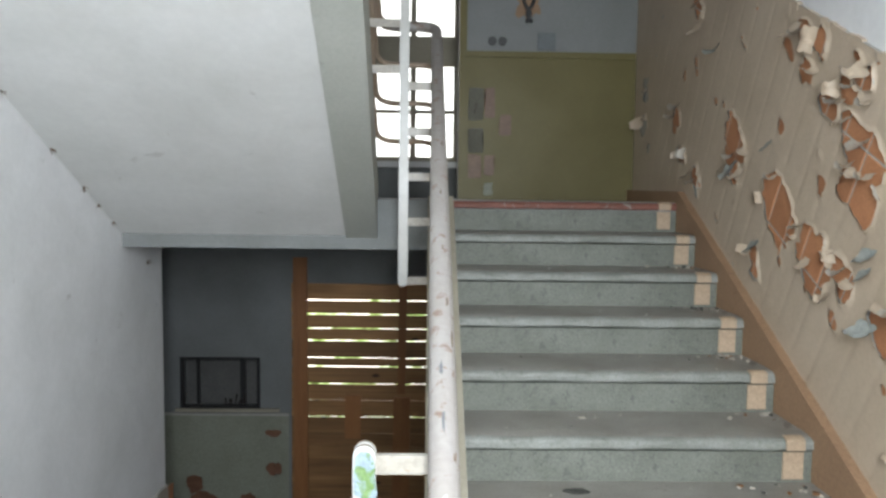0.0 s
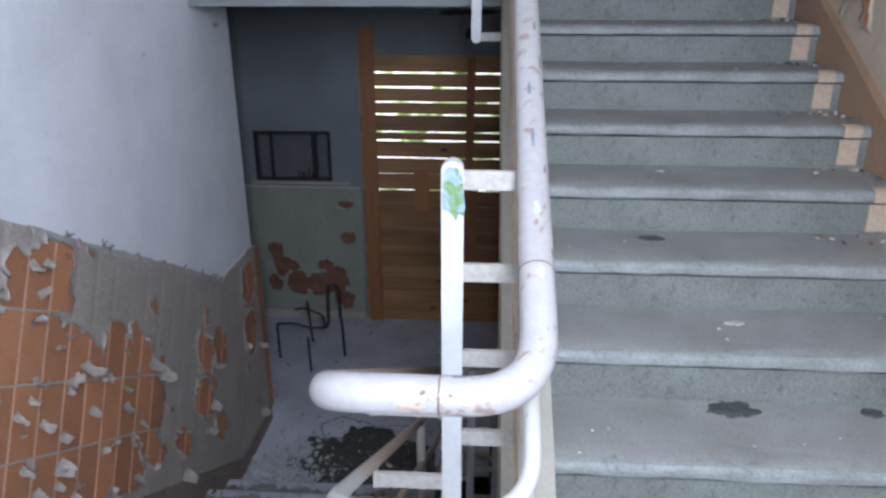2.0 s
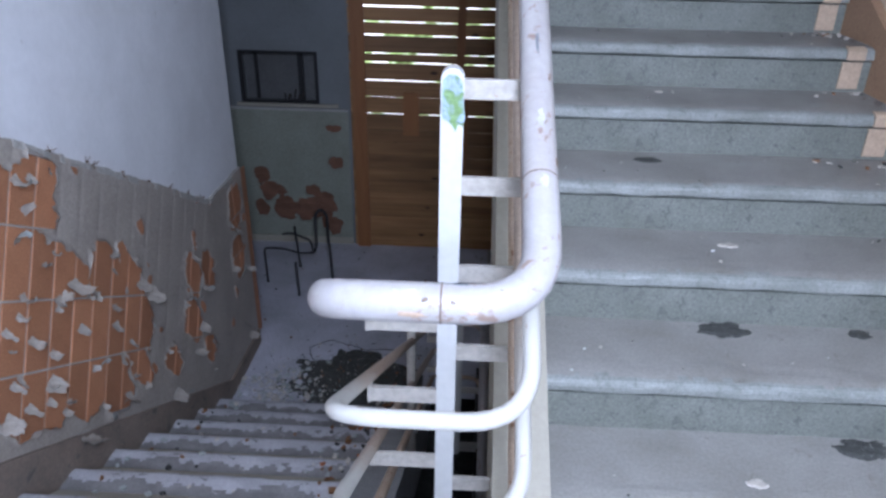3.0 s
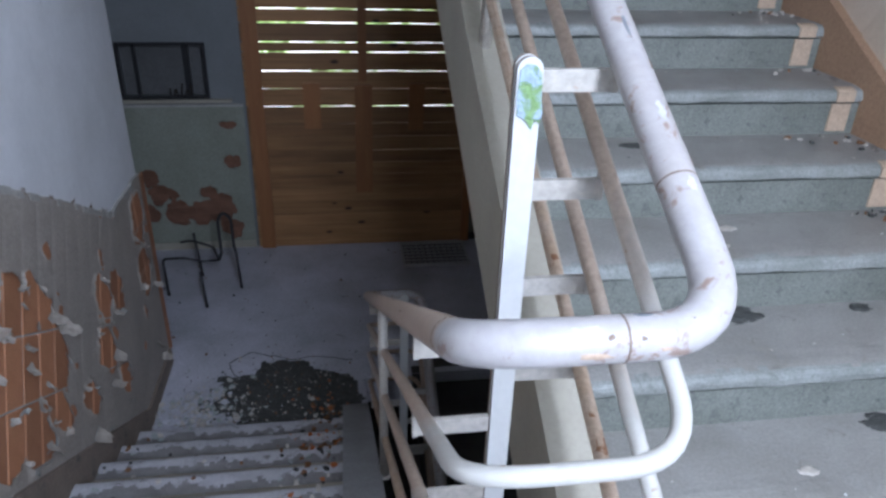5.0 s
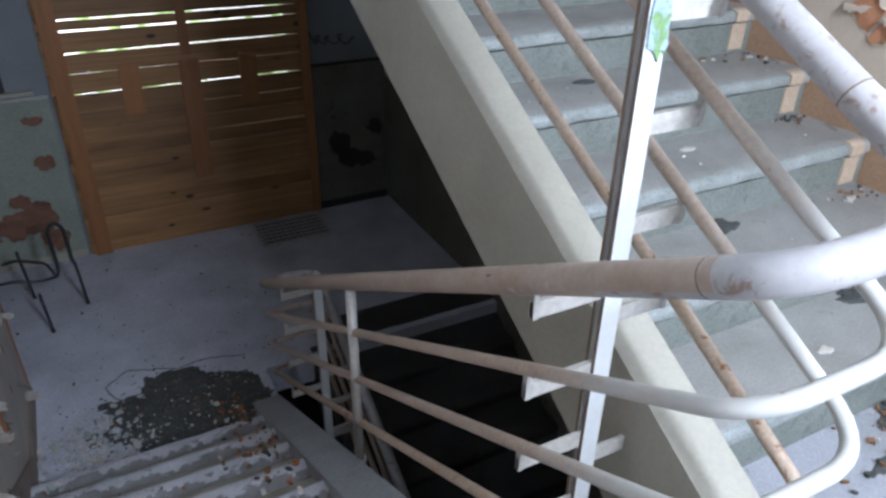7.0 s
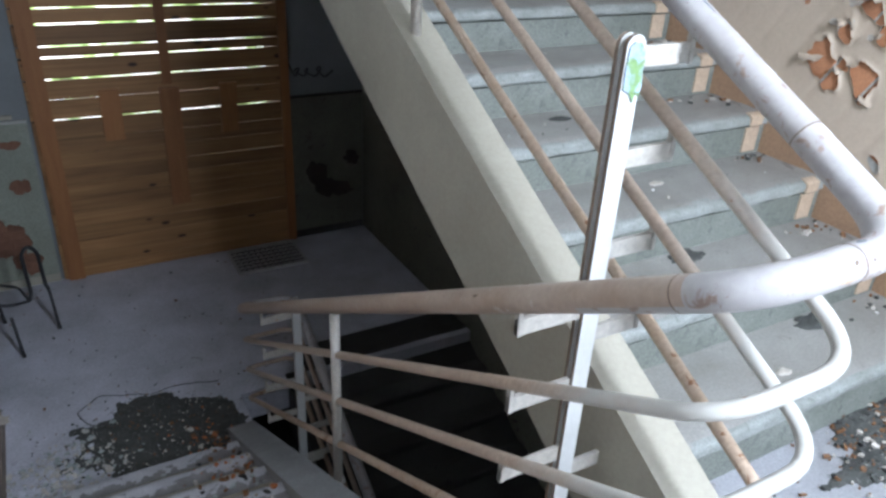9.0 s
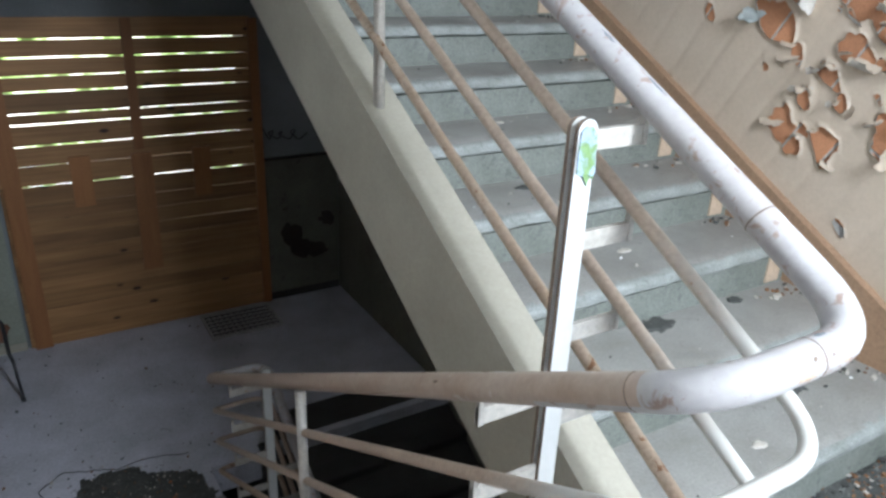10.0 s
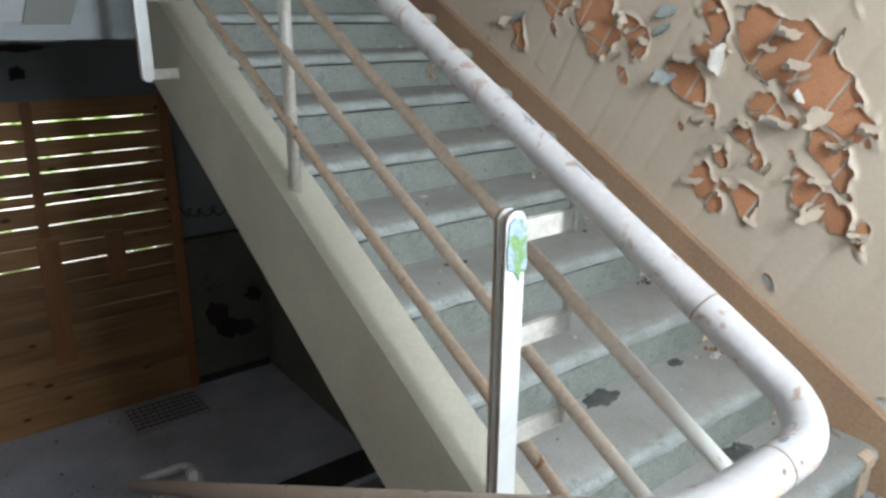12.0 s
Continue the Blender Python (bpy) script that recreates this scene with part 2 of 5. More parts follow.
M_DIRT = surface("black_wet_dirt", (0.032, 0.032, 0.028), (0.09, 0.092, 0.08), 11.0, 0.9, 0.9, 60, (0.27, 0.27, 0.24), 60.0, 0.60)
M_BLACK = surface("black_painted_steel", (0.018, 0.018, 0.02), (0.03, 0.03, 0.03), 8.0, 0.4, 0.05, 60)
M_SOOT = surface("soot_black_plaster", (0.02, 0.018, 0.016), (0.05, 0.035, 0.025), 9.0, 0.9, 0.5, 60)
M_DARKGREY = surface("dark_grey_cabinet", (0.13, 0.13, 0.125), (0.085, 0.085, 0.08), 4.0, 0.6, 0.1, 60)
M_STEEL = surface("dull_pale_metal_paint", (0.52, 0.51, 0.50), (0.36, 0.35, 0.335), 12.0, 0.5, 0.1, 80)
M_BRICK = surface("bare_brick_core", (0.23, 0.11, 0.065), (0.15, 0.075, 0.045), 12.0, 0.9, 0.5, 90, per_piece=0.15)
M_LEAF = surface("dry_leaf", (0.24, 0.11, 0.04), (0.13, 0.065, 0.03), 30.0, 0.8, 0.2, 90)
M_ORANGE = surface("broken_terracotta", (0.48, 0.16, 0.05), (0.36, 0.11, 0.035), 30.0, 0.85, 0.3, 90)
M_CHIP = surface("paint_chip", (0.55, 0.50, 0.43), (0.42, 0.38, 0.32), 20.0, 0.6, 0.1, 90)
M_BROWNFRAME = surface("varnished_brown_window_wood", (0.16, 0.09, 0.05), (0.24, 0.15, 0.09), 5.0, 0.5, 0.15, 70)
M_SOCKET = surface("black_bakelite", (0.03, 0.03, 0.03), (0.05, 0.05, 0.05), 10.0, 0.4, 0.05, 60)
M_PLATE = surface("grey_switch_plate", (0.17, 0.19, 0.20), (0.13, 0.14, 0.15), 10.0, 0.5, 0.05, 60)
# Shade below the right flight is put into this near-black; also dark debris.
M_SHADEGRIME = surface("shade_and_grime_concrete", (0.05, 0.047, 0.042), (0.03, 0.028, 0.025), 3.0, 0.85, 0.2, 80, (0.02, 0.019, 0.017), 8.0, 0.62)
# Green paint with the stairwell's shade put into its colour; also bare dark tiles.
M_DARKGREEN = surface("green_for_tile_and_shade", (0.17, 0.165, 0.125), (0.10, 0.095, 0.07), 2.2, 0.75, 0.1, 60, (0.05, 0.045, 0.035), 7.0, 0.62)
M_DIRTTREAD = surface("dirt_covered_tread", (0.15, 0.14, 0.13), (0.28, 0.27, 0.26), 7.0, 0.85, 0.4, 110, (0.42, 0.40, 0.38), 22.0, 0.64)
M_DUSTNOSE = surface("dusty_worn_nosing", (0.52, 0.51, 0.52), (0.36, 0.35, 0.35), 6.0, 0.75, 0.35, 120, (0.17, 0.16, 0.15), 11.0, 0.58)
M_INK = surface("black_spray_paint", (0.03, 0.03, 0.032), (0.06, 0.06, 0.06), 12.0, 0.7, 0.0, 60)


def foliage_backdrop():
    """Bright trees and sky outside, out of focus."""
    m = bpy.data.materials.new("sunlit_foliage")
    m.use_nodes = True
    nd, lk = m.node_tree.nodes, m.node_tree.links
    co, n = nd.new("ShaderNodeTexCoord"), nd.new("ShaderNodeTexNoise")
    n.inputs["Scale"].default_value, n.inputs["Detail"].default_value = 3.2, 8.0
    lk.new(co.outputs["Object"], n.inputs["Vector"])
    r = nd.new("ShaderNodeValToRGB")
    r.color_ramp.elements[0].position, r.color_ramp.elements[0].color = 0.33, (0.05, 0.10, 0.02, 1)
    r.color_ramp.elements[1].position, r.color_ramp.elements[1].color = 0.53, (1.0, 1.0, 0.95, 1)
    e = r.color_ramp.elements.new(0.44)
    e.color = (0.36, 0.55, 0.16, 1)
    lk.new(n.outputs[0], r.inputs[0])
    em = nd.new("ShaderNodeEmission")
    em.inputs[1].default_value = 4.0
    lk.new(r.outputs[0], em.inputs[0])
    lk.new(em.outputs[0], nd["Material Output"].inputs[0])
    return m


M_FOLIAGE = foliage_backdrop()


def bright_sky():
    m = bpy.data.materials.new("bright_hazy_sky")
    m.use_nodes = True
    nd = m.node_tree.nodes
    em = nd.new("ShaderNodeEmission")
    em.inputs[0].default_value, em.inputs[1].default_value = (0.97, 0.99, 1.0, 1), 3.0
    m.node_tree.links.new(em.outputs[0], nd["Material Output"].inputs[0])
    return m


M_SKY = bright_sky()


def clear_glass():
    m = bpy.data.materials.new("window_glass")
    m.use_nodes = True
    b = m.node_tree.nodes["Principled BSDF"]
    b.inputs["Base Color"].default_value = (0.95, 0.97, 0.97, 1)
    b.inputs["Roughness"].default_value, b.inputs["IOR"].default_value = 0.03, 1.45
    b.inputs["Transmission Weight"].default_value = 1.0
    return m


M_GLASS = clear_glass()


# ---- mesh helpers ----
def box(bm, x0, x1, y0, y1, z0, z1, mi=0):
    v = [bm.verts.new((x, y, z)) for x in (x0, x1) for y in (y0, y1) for z in (z0, z1)]
    fs = [bm.faces.new([v[i] for i in q]) for q in ((0, 1, 3, 2), (4, 6, 7, 5), (0, 4, 5, 1), (2, 3, 7, 6), (0, 2, 6, 4), (1, 5, 7, 3))]
    for f in fs:
        f.material_index = mi
    return v


def prism(bm, poly, x0, x1, mi=0):
    """A (y, z) outline drawn out along x."""
    a = [bm.verts.new((x0, y, z)) for y, z in poly]
    b = [bm.verts.new((x1, y, z)) for y, z in poly]
    fs = [bm.faces.new(a), bm.faces.new(b[::-1])]
    n = len(poly)
    for i in range(n):
        fs.append(bm.faces.new((a[i], b[i], b[(i + 1) % n], a[(i + 1) % n])))
    for f in fs:
        f.material_index = mi
    return a + b


def tube(bm, pts, r, seg=14, cap=True, mi=0):
    """A round bar along a line of points."""
    pts = [Vector(p) for p in pts]
    rings, side = [], None
    for i, p in enumerate(pts):
        d = (pts[min(i + 1, len(pts) - 1)] - pts[max(i - 1, 0)]).normalized()
        if side is None:
            side = d.cross(Vector((0, 0, 1)))
            if side.length < 0.05:
                side = d.cross(Vector((1, 0, 0)))
        side = (side - d * side.dot(d)).normalized()
        up = side.cross(d)
        rings.append([bm.verts.new(p + r * (math.cos(a) * side + math.sin(a) * up)) for a in (2 * math.pi * k / seg for k in range(seg))])
    for a, b in zip(rings, rings[1:]):
        for k in range(seg):
            f = bm.faces.new((a[k], a[(k + 1) % seg], b[(k + 1) % seg], b[k]))
            f.smooth, f.material_index = True, mi
    if cap:
        for ring in (rings[0][::-1], rings[-1]):
            bm.faces.new(ring).material_index = mi
    return rings


def rounded(pts, r, n=7):
    """A line of points with its corners rounded off."""
    pts = [Vector(p) for p in pts]
    out = [pts[0]]
    for a, b, c in zip(pts, pts[1:], pts[2:]):
        u, w = (a - b), (c - b)
        k = min(r, u.length * 0.48, w.length * 0.48)
        p, q = b + u.normalized() * k, b + w.normalized() * k
        for i in range(n + 1):
            t = i / n
            out.append((1 - t) ** 2 * p + 2 * t * (1 - t) * b + t * t * q)
    out.append(pts[-1])
    return out


def mesh_of(name, bm, mats):
    bmesh.ops.recalc_face_normals(bm, faces=bm.faces)
    me = bpy.data.meshes.new(name)
    bm.to_mesh(me)
    bm.free()
    for m in (mats if isinstance(mats, (list, tuple)) else [mats]):
        me.materials.append(m)
    return me


def structure(name, bm, mats, label="", category=""):
    return tagged(new(name, mesh_of(name, bm, mats)), label, category, kind="structure")


def part(name, bm, mats, parent, label=""):
    ob = new(name, mesh_of(name, bm, mats))
    ob.parent = parent
    return tagged(ob, label) if label else ob


def share(name, me, parent, m=None):
    """One more piece on a shared mesh."""
    ob = new(name, me)
    ob.parent = parent
    if m is not None:
        ob.matrix_basis = m
    return ob


def base(name, at, label, category, kind="", group=""):
    ob = new(name)
    ob.empty_display_size = 0.1
    ob.matrix_basis = Matrix.Translation(at)
    return tagged(ob, label, category, group, kind)


def at_world(ob):
    """Undoes the parent's place for a mesh that is written in world coordinates."""
    ob.matrix_parent_inverse = ob.parent.matrix_basis.inverted()
    return ob


def bevel(bm, width, seg=2, angle=0.6):
    edges = [e for e in bm.edges if len(e.link_faces) == 2 and e.calc_face_angle(0) > angle]
    bmesh.ops.bevel(bm, geom=edges, offset=width, segments=seg, affect='EDGES', profile=0.6)


# ---- floors and slabs ----
bm = bmesh.new()
box(bm, X_LEFT - 0.2, KERB_L[1], Y_REAR, -0.30, -0.22, 0.0)
box(bm, KERB_L[1], KERB_R[1], Y_REAR, -0.31, -0.22, 0.0)
box(bm, KERB_R[1], X_RIGHT, Y_REAR, 0.02, -0.22, 0.0)
structure("floor_landing", bm, M_LANDING, "dusty grey terrazzo half-landing floor", "floor")
bm = bmesh.new()
box(bm, -3.6, KERB_L[1], 2.42, Y_BACK, -1.87, Z_LOW)
box(bm, KERB_L[1], -0.02, 2.98, Y_BACK, -1.87, Z_LOW)
box(bm, -0.02, X_RIGHT, 2.98, Y_BACK, -1.87, Z_LOW)
structure("floor_lower", bm, M_FLOOR, "bluish dusty concrete floor of the lower landing", "floor")
bm = bmesh.new()
box(bm, -3.6, X_RIGHT, 2.72, Y_BACK, 1.37, Z_UP)
structure("floor_upper", bm, [M_PARTITION], "grey slab of the upper landing", "floor")
bm = bmesh.new()
box(bm, X_LEFT - 0.2, X_RIGHT, Y_REAR, 0.0, 3.04, 3.30)
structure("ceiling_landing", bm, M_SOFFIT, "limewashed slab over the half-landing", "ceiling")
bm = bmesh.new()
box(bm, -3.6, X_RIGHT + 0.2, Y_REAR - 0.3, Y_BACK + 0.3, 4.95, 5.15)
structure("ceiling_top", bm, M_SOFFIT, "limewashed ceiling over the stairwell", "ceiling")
bm = bmesh.new()
box(bm, -3.6, X_RIGHT + 0.2, Y_REAR - 0.3, Y_BACK + 0.3, Z_BOT - 0.2, Z_BOT)
# closes the well; the black colour is there to cut bounced light
structure("floor_bottom", bm, M_DIRT, "dark concrete floor at the foot of the stairs", "floor")

# ---- walls ----
bm = bmesh.new()
box(bm, X_LEFT - 0.2, X_LEFT, Y_REAR, Y_END, Z_BOT, 4.95)
wall_left = structure("wall_left", bm, M_WHITE, "whitewashed stairwell wall above a tiled dado", "wall")
bm = bmesh.new()
box(bm, X_RIGHT, X_RIGHT + 0.2, Y_REAR - 0.3, Y_BACK + 0.3, 0.0, 4.95)
# below the landing the wall's colour carries the shade of the well
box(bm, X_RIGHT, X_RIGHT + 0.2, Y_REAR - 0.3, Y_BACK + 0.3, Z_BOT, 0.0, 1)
wall_right = structure("wall_right", bm, [M_WHITE, M_DARKGREEN], "whitewashed stairwell wall above a tiled dado", "wall")
bm = bmesh.new()
box(bm, -3.8, -3.6, Y_END - 0.2, Y_BACK + 0.3, Z_BOT, 4.95)
box(bm, -3.6, X_LEFT - 0.2, Y_END - 0.2, Y_END, Z_BOT, 4.95)
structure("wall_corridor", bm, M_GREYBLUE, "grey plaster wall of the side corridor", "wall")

# wall behind, with the landing window
WX0, WX1, WZ0, WZ1 = -0.22, 0.36, 1.34, 2.90
bm = bmesh.new()
box(bm, X_LEFT - 0.2, WX0, Y_REAR - 0.3, Y_REAR, Z_BOT, 4.95)
box(bm, WX1, X_RIGHT, Y_REAR - 0.3, Y_REAR, Z_BOT, 4.95)
box(bm, WX0, WX1, Y_REAR - 0.3, Y_REAR, Z_BOT, WZ0)
box(bm, WX0, WX1, Y_REAR - 0.3, Y_REAR, WZ1, 4.95)
structure("wall_rear", bm, M_WHITE, "whitewashed wall with the landing window", "wall")


def window(name, x0, x1, z0, z1, y, bars_x, bars_z, label):
    """A timber window: frame, mullions, transoms and panes."""
    w = base(name, ((x0 + x1) / 2, y, z0), label, "window", "structure")
    b = bmesh.new()
    box(b, x0, x0 + 0.05, y - 0.03, y + 0.03, z0, z1)
    box(b, x1 - 0.05, x1, y - 0.03, y + 0.03, z0, z1)
    box(b, x0 + 0.05, x1 - 0.05, y - 0.03, y + 0.03, z0, z0 + 0.05)
    box(b, x0 + 0.05, x1 - 0.05, y - 0.03, y + 0.03, z1 - 0.05, z1)
    for bx in bars_x:
        box(b, bx - 0.025, bx + 0.025, y - 0.025, y + 0.025, z0 + 0.05, z1 - 0.05)
    for bz, t in bars_z:
        box(b, x0 + 0.05, x1 - 0.05, y - 0.022, y + 0.022, bz - t / 2, bz + t / 2)
    at_world(part("window_frame", b, M_KERB, w))
    b = bmesh.new()
    box(b, x0 + 0.05, x1 - 0.05, y - 0.003, y + 0.003, z0 + 0.05, z1 - 0.05)
    pane = at_world(part("pane", b, M_GLASS, w))
    pane.visible_shadow = False
    return w


window("window_1", WX0, WX1, WZ0, WZ1, Y_REAR - 0.2, (), ((2.35, 0.05),), "wide timber window on the half-landing")

# far wall: boarded doorway below, window above
DX0, DX1, DZ1 = -1.24, 0.55, 0.84
UX0, UX1, UZ0, UZ1 = -0.66, 0.16, 1.97, 3.95
NX0, NX1, NZ0, NZ1 = -2.30, -1.605, -0.25, 0.213
bm = bmesh.new()
yb = Y_BACK + 0.3
box(bm, -3.6, DX0, Y_BACK, yb, Z_BOT, -0.30)
box(bm, DX1, X_RIGHT, Y_BACK, yb, Z_BOT, -0.30)
box(bm, DX0, DX1, Y_BACK, yb, Z_BOT, Z_LOW)
box(bm, -3.6, NX0, Y_BACK, yb, -0.30, 1.5)
box(bm, NX1, DX0, Y_BACK, yb, -0.30, 1.5)
box(bm, NX0, NX1, Y_BACK, yb, -0.30, NZ0)
box(bm, NX0, NX1, Y_BACK, yb, NZ1, 1.5)
box(bm, NX0, NX1, Y_BACK + 0.16, yb, NZ0, NZ1)
box(bm, DX1, X_RIGHT, Y_BACK, yb, -0.30, 1.5)
box(bm, DX0, DX1, Y_BACK, yb, DZ1, 1.5)
box(bm, -3.6, UX0, Y_BACK, yb, 1.5, 4.95)
box(bm, UX1, X_RIGHT, Y_BACK, yb, 1.5, 4.95)
box(bm, UX0, UX1, Y_BACK, yb, 1.5, UZ0)
box(bm, UX0, UX1, Y_BACK, yb, UZ1, 4.95)
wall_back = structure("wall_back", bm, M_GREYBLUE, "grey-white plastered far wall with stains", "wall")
w2 = window("window_2", UX0, UX1, UZ0, UZ1, Y_BACK + 0.12, (-0.25,), ((2.95, 0.26), (2.42, 0.03)), "bright timber window above the upper landing")
bm = bmesh.new()
box(bm, UX0 - 0.04, UX1 + 0.04, Y_BACK - 0.10, Y_BACK + 0.1, UZ0 - 0.05, UZ0)
bevel(bm, 0.006)
at_world(part("window_sill", bm, M_WHITE, w2, "chalky white sill"))

# partition on the upper landing
bm = bmesh.new()
box(bm, 0.10, X_RIGHT, Y_ROOM + 0.006, Y_ROOM + 0.2, Z_UP, 4.95)
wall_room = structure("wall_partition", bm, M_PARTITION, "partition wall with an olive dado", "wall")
bm = bmesh.new()
box(bm, 0.15, X_RIGHT - 0.012, Y_ROOM - 0.004, Y_ROOM + 0.006, Z_UP, 2.63)
part("olive_dado", bm, M_OLIVE, wall_room, "olive painted dado")
bm = bmesh.new()
box(bm, 0.10, 0.15, Y_ROOM - 0.016, Y_ROOM + 0.006, Z_UP, 4.4)
box(bm, 0.15, X_RIGHT - 0.012, Y_ROOM - 0.016, Y_ROOM + 0.006, 2.63, 2.67)
part("trim", bm, M_OLIVE, wall_room)
for px, pz, pw, ph, pm in ((0.17, 2.20, 0.10, 0.22, M_DARKGREEN), (0.28, 2.22, 0.07, 0.20, M_BROWNFRAME), (0.17, 1.98, 0.10, 0.16, M_DARKGREEN),
                           (0.385, 2.10, 0.08, 0.14, M_BROWNFRAME), (0.17, 1.80, 0.09, 0.16, M_BROWNFRAME), (0.28, 1.82, 0.07, 0.14, M_BROWNFRAME),
                           (0.28, 1.68, 0.06, 0.09, M_GREENISH)):
    bm = bmesh.new()
    box(bm, px, px + pw, Y_ROOM - 0.009, Y_ROOM - 0.004, pz, pz + ph)
    bmesh.ops.subdivide_edges(bm, edges=bm.edges, cuts=3)
    for v in bm.verts:
        v.co.x += 0.012 * noise.noise(v.co * 30)
        v.co.z += 0.012 * noise.noise(v.co * 30 + Vector((5, 0, 0)))
    part("bare_tile", bm, pm, wall_room)


# ---- stairs ----
def step_meshes(x0, x1, name, top=None, face=None, under=None, strip=0.012, wear=0.0035, ragged=0.0, seed=0):
    """Tread with a rounded nosing and the riser under it, for a flight between x0 and x1."""
    b = bmesh.new()
    outline = [(GO + 0.03, -0.045), (GO + 0.03, 0.0), (0.112, 0.0), (0.095, 0.0), (0.08, 0.0), (0.066, -0.0005), (0.052, -0.001), (0.038, -0.0025), (0.024, -0.005), (0.013, -0.009), (0.005, -0.016), (0.001, -0.025), (0.0, -0.040), (0.004, -0.046)]
    n = 96
    rows = []
    for i in range(n + 1):
        x = x0 + (x1 - x0) * i / n
        row = []
        for y, z in outline:
            w = 0.0 if y > 0.1 else wear * (noise.noise(Vector((x * 9 + seed, y * 20, z * 30))) + 0.4 * noise.noise(Vector((x * 31 + seed, y * 20, z * 30))))
            row.append(b.verts.new((x, y + w, z + 0.5 * w)))
        rows.append(row)
    for a, c in zip(rows, rows[1:]):
        for k in range(len(outline)):
            b.faces.new((a[k], c[k], c[(k + 1) % len(outline)], a[(k + 1) % len(outline)]))
    b.faces.new(rows[0])
    b.faces.new(rows[-1][::-1])
    tread = mesh_of(name + "_tread", b, [top or M_TREAD, face or M_STEP])
    for p in tread.polygons:
        p.material_index = 1 if p.center.y < strip + ragged * (noise.noise(Vector((p.center.x * 5 + seed, 3, 0))) + 0.6 * noise.noise(Vector((p.center.x * 27 + seed, 7, 0)))) else 0
    b = bmesh.new()
    box(b, x0, x1, 0.010, 0.06, -RISE - 0.01, -0.0535)
    return tread, mesh_of(name + "_riser", b, under or face or M_STEP)


# flight up, on the right
stairs_up = base("stairs_up", (0.6, 0, 0), "grey-green terrazzo stairs rising beside the tiled wall", "stairs", "structure")
worn = [step_meshes(KERB_R[1], 1.29, "up", M_TREAD, M_NOSE, M_STEP, 0.026, 0.0045, 0.016, 13.7 * i) for i in range(4)]
tread, riser = worn[0]
bm = bmesh.new()
box(bm, 1.185, 1.252, -0.0045, 0.004, -0.046, -0.012)
prism(bm, [(-0.0045, -0.0118), (0.006, -0.0118), (0.030, -0.0015), (0.030, 0.0015), (0.012, -0.0015), (0.002, -0.0065)], 1.185, 1.252)
box(bm, 1.178, 1.252, 0.004, 0.011, -RISE + 0.012, -0.054)
end_mesh = mesh_of("step_end", bm, M_PINK)
red_mesh = tread.copy()
red_mesh.materials[1] = M_REDSTEP
for k in range(1, 11):
    y, z = GO * (k - 1), RISE * k
    m = Matrix.Translation((0, y, z + (0.003 if k == 10 else 0.0)))
    st = share("tread", red_mesh if k == 10 else worn[k % 4][0], stairs_up)
    at_world(st).matrix_basis = m
    at_world(share("riser", riser, stairs_up)).matrix_basis = m
    at_world(share("painted_step_end", end_mesh, stairs_up)).matrix_basis = m
bm = bmesh.new()
prism(bm, [(0.02, -0.02), (2.74, 1.45), (2.74, 1.37), (2.74, 1.23), (0.40, -0.06), (0.40, -0.2), (0.02, -0.2)], KERB_R[1], X_RIGHT)
at_world(part("slab", bm, M_KERB, stairs_up))
# kerb beside the flight
bm = bmesh.new()
prism(bm, [(-0.31, -0.425), (-0.31, 0.017), (2.70, 1.672), (2.70, 1.235)], KERB_R[0], KERB_R[1])
bevel(bm, 0.008)
at_world(part("kerb", bm, M_KERB, stairs_up, "stained grey-beige concrete kerb"))

# flight down, on the left
stairs_down = base("stairs_down", (-1.2, 0, -0.8), "dirty terrazzo stairs going down beside the white wall", "stairs", "structure")
worn = [step_meshes(X_LEFT + 0.03, KERB_L[0], "down", M_DIRTTREAD, M_DUSTNOSE, M_DIRTTREAD, 0.08, 0.011, 0.065, 9.1 * i) for i in range(4)]
riser = worn[0][1]
flip = Matrix.Diagonal((1, -1, 1, 1))
for k in range(0, 10):
    m = Matrix.Translation((0, GO * (k - 1), -RISE * k + (0.0 if k else 0.003))) @ flip
    at_world(share("tread", worn[k % 4][0], stairs_down)).matrix_basis = m
    at_world(share("riser", riser, stairs_down)).matrix_basis = m
bm = bmesh.new()
prism(bm, [(-0.33, -0.06), (2.42, -1.57), (2.42, -1.87), (2.2, -1.87), (-0.33, -0.46)], X_LEFT, KERB_L[0])
at_world(part("slab", bm, M_KERB, stairs_down))
bm = bmesh.new()
prism(bm, [(-0.34, 0.02), (-0.30, 0.01), (2.66, -1.62), (2.66, -1.66), (2.40, -1.87), (-0.34, -0.37)], KERB_L[0], KERB_L[1])
bevel(bm, 0.008)
at_world(part("kerb", bm, M_KERBGREY, stairs_down, "dusty grey concrete kerb"))

# flight above the left one: seen from below
stairs_above = base("stairs_above", (-1.2, 1.4, 2.5), "white limewashed underside of the next stairs", "stairs", "structure")
bm = bmesh.new()
teeth = []
for k in range(1, 11):
    y = 2.70 - GO * (k - 1)
    teeth += [(y, Z_UP + RISE * (k - 1)), (y, Z_UP + RISE * k)]
prism(bm, [(2.85, 1.372), (2.85, Z_UP)] + teeth + [(-0.1, 3.30), (-0.1, 3.04)], X_LEFT, -0.445)
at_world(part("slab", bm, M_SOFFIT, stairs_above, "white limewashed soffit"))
bm = bmesh.new()
for v in prism(bm, [(2.85, 1.357), (2.85, 1.72), (0.0, 3.28), (-0.1, 3.28), (-0.1, 3.02)], -0.565, -0.39):
    v.co.x += 0.038 * (2.85 - v.co.y)
bevel(bm, 0.008)
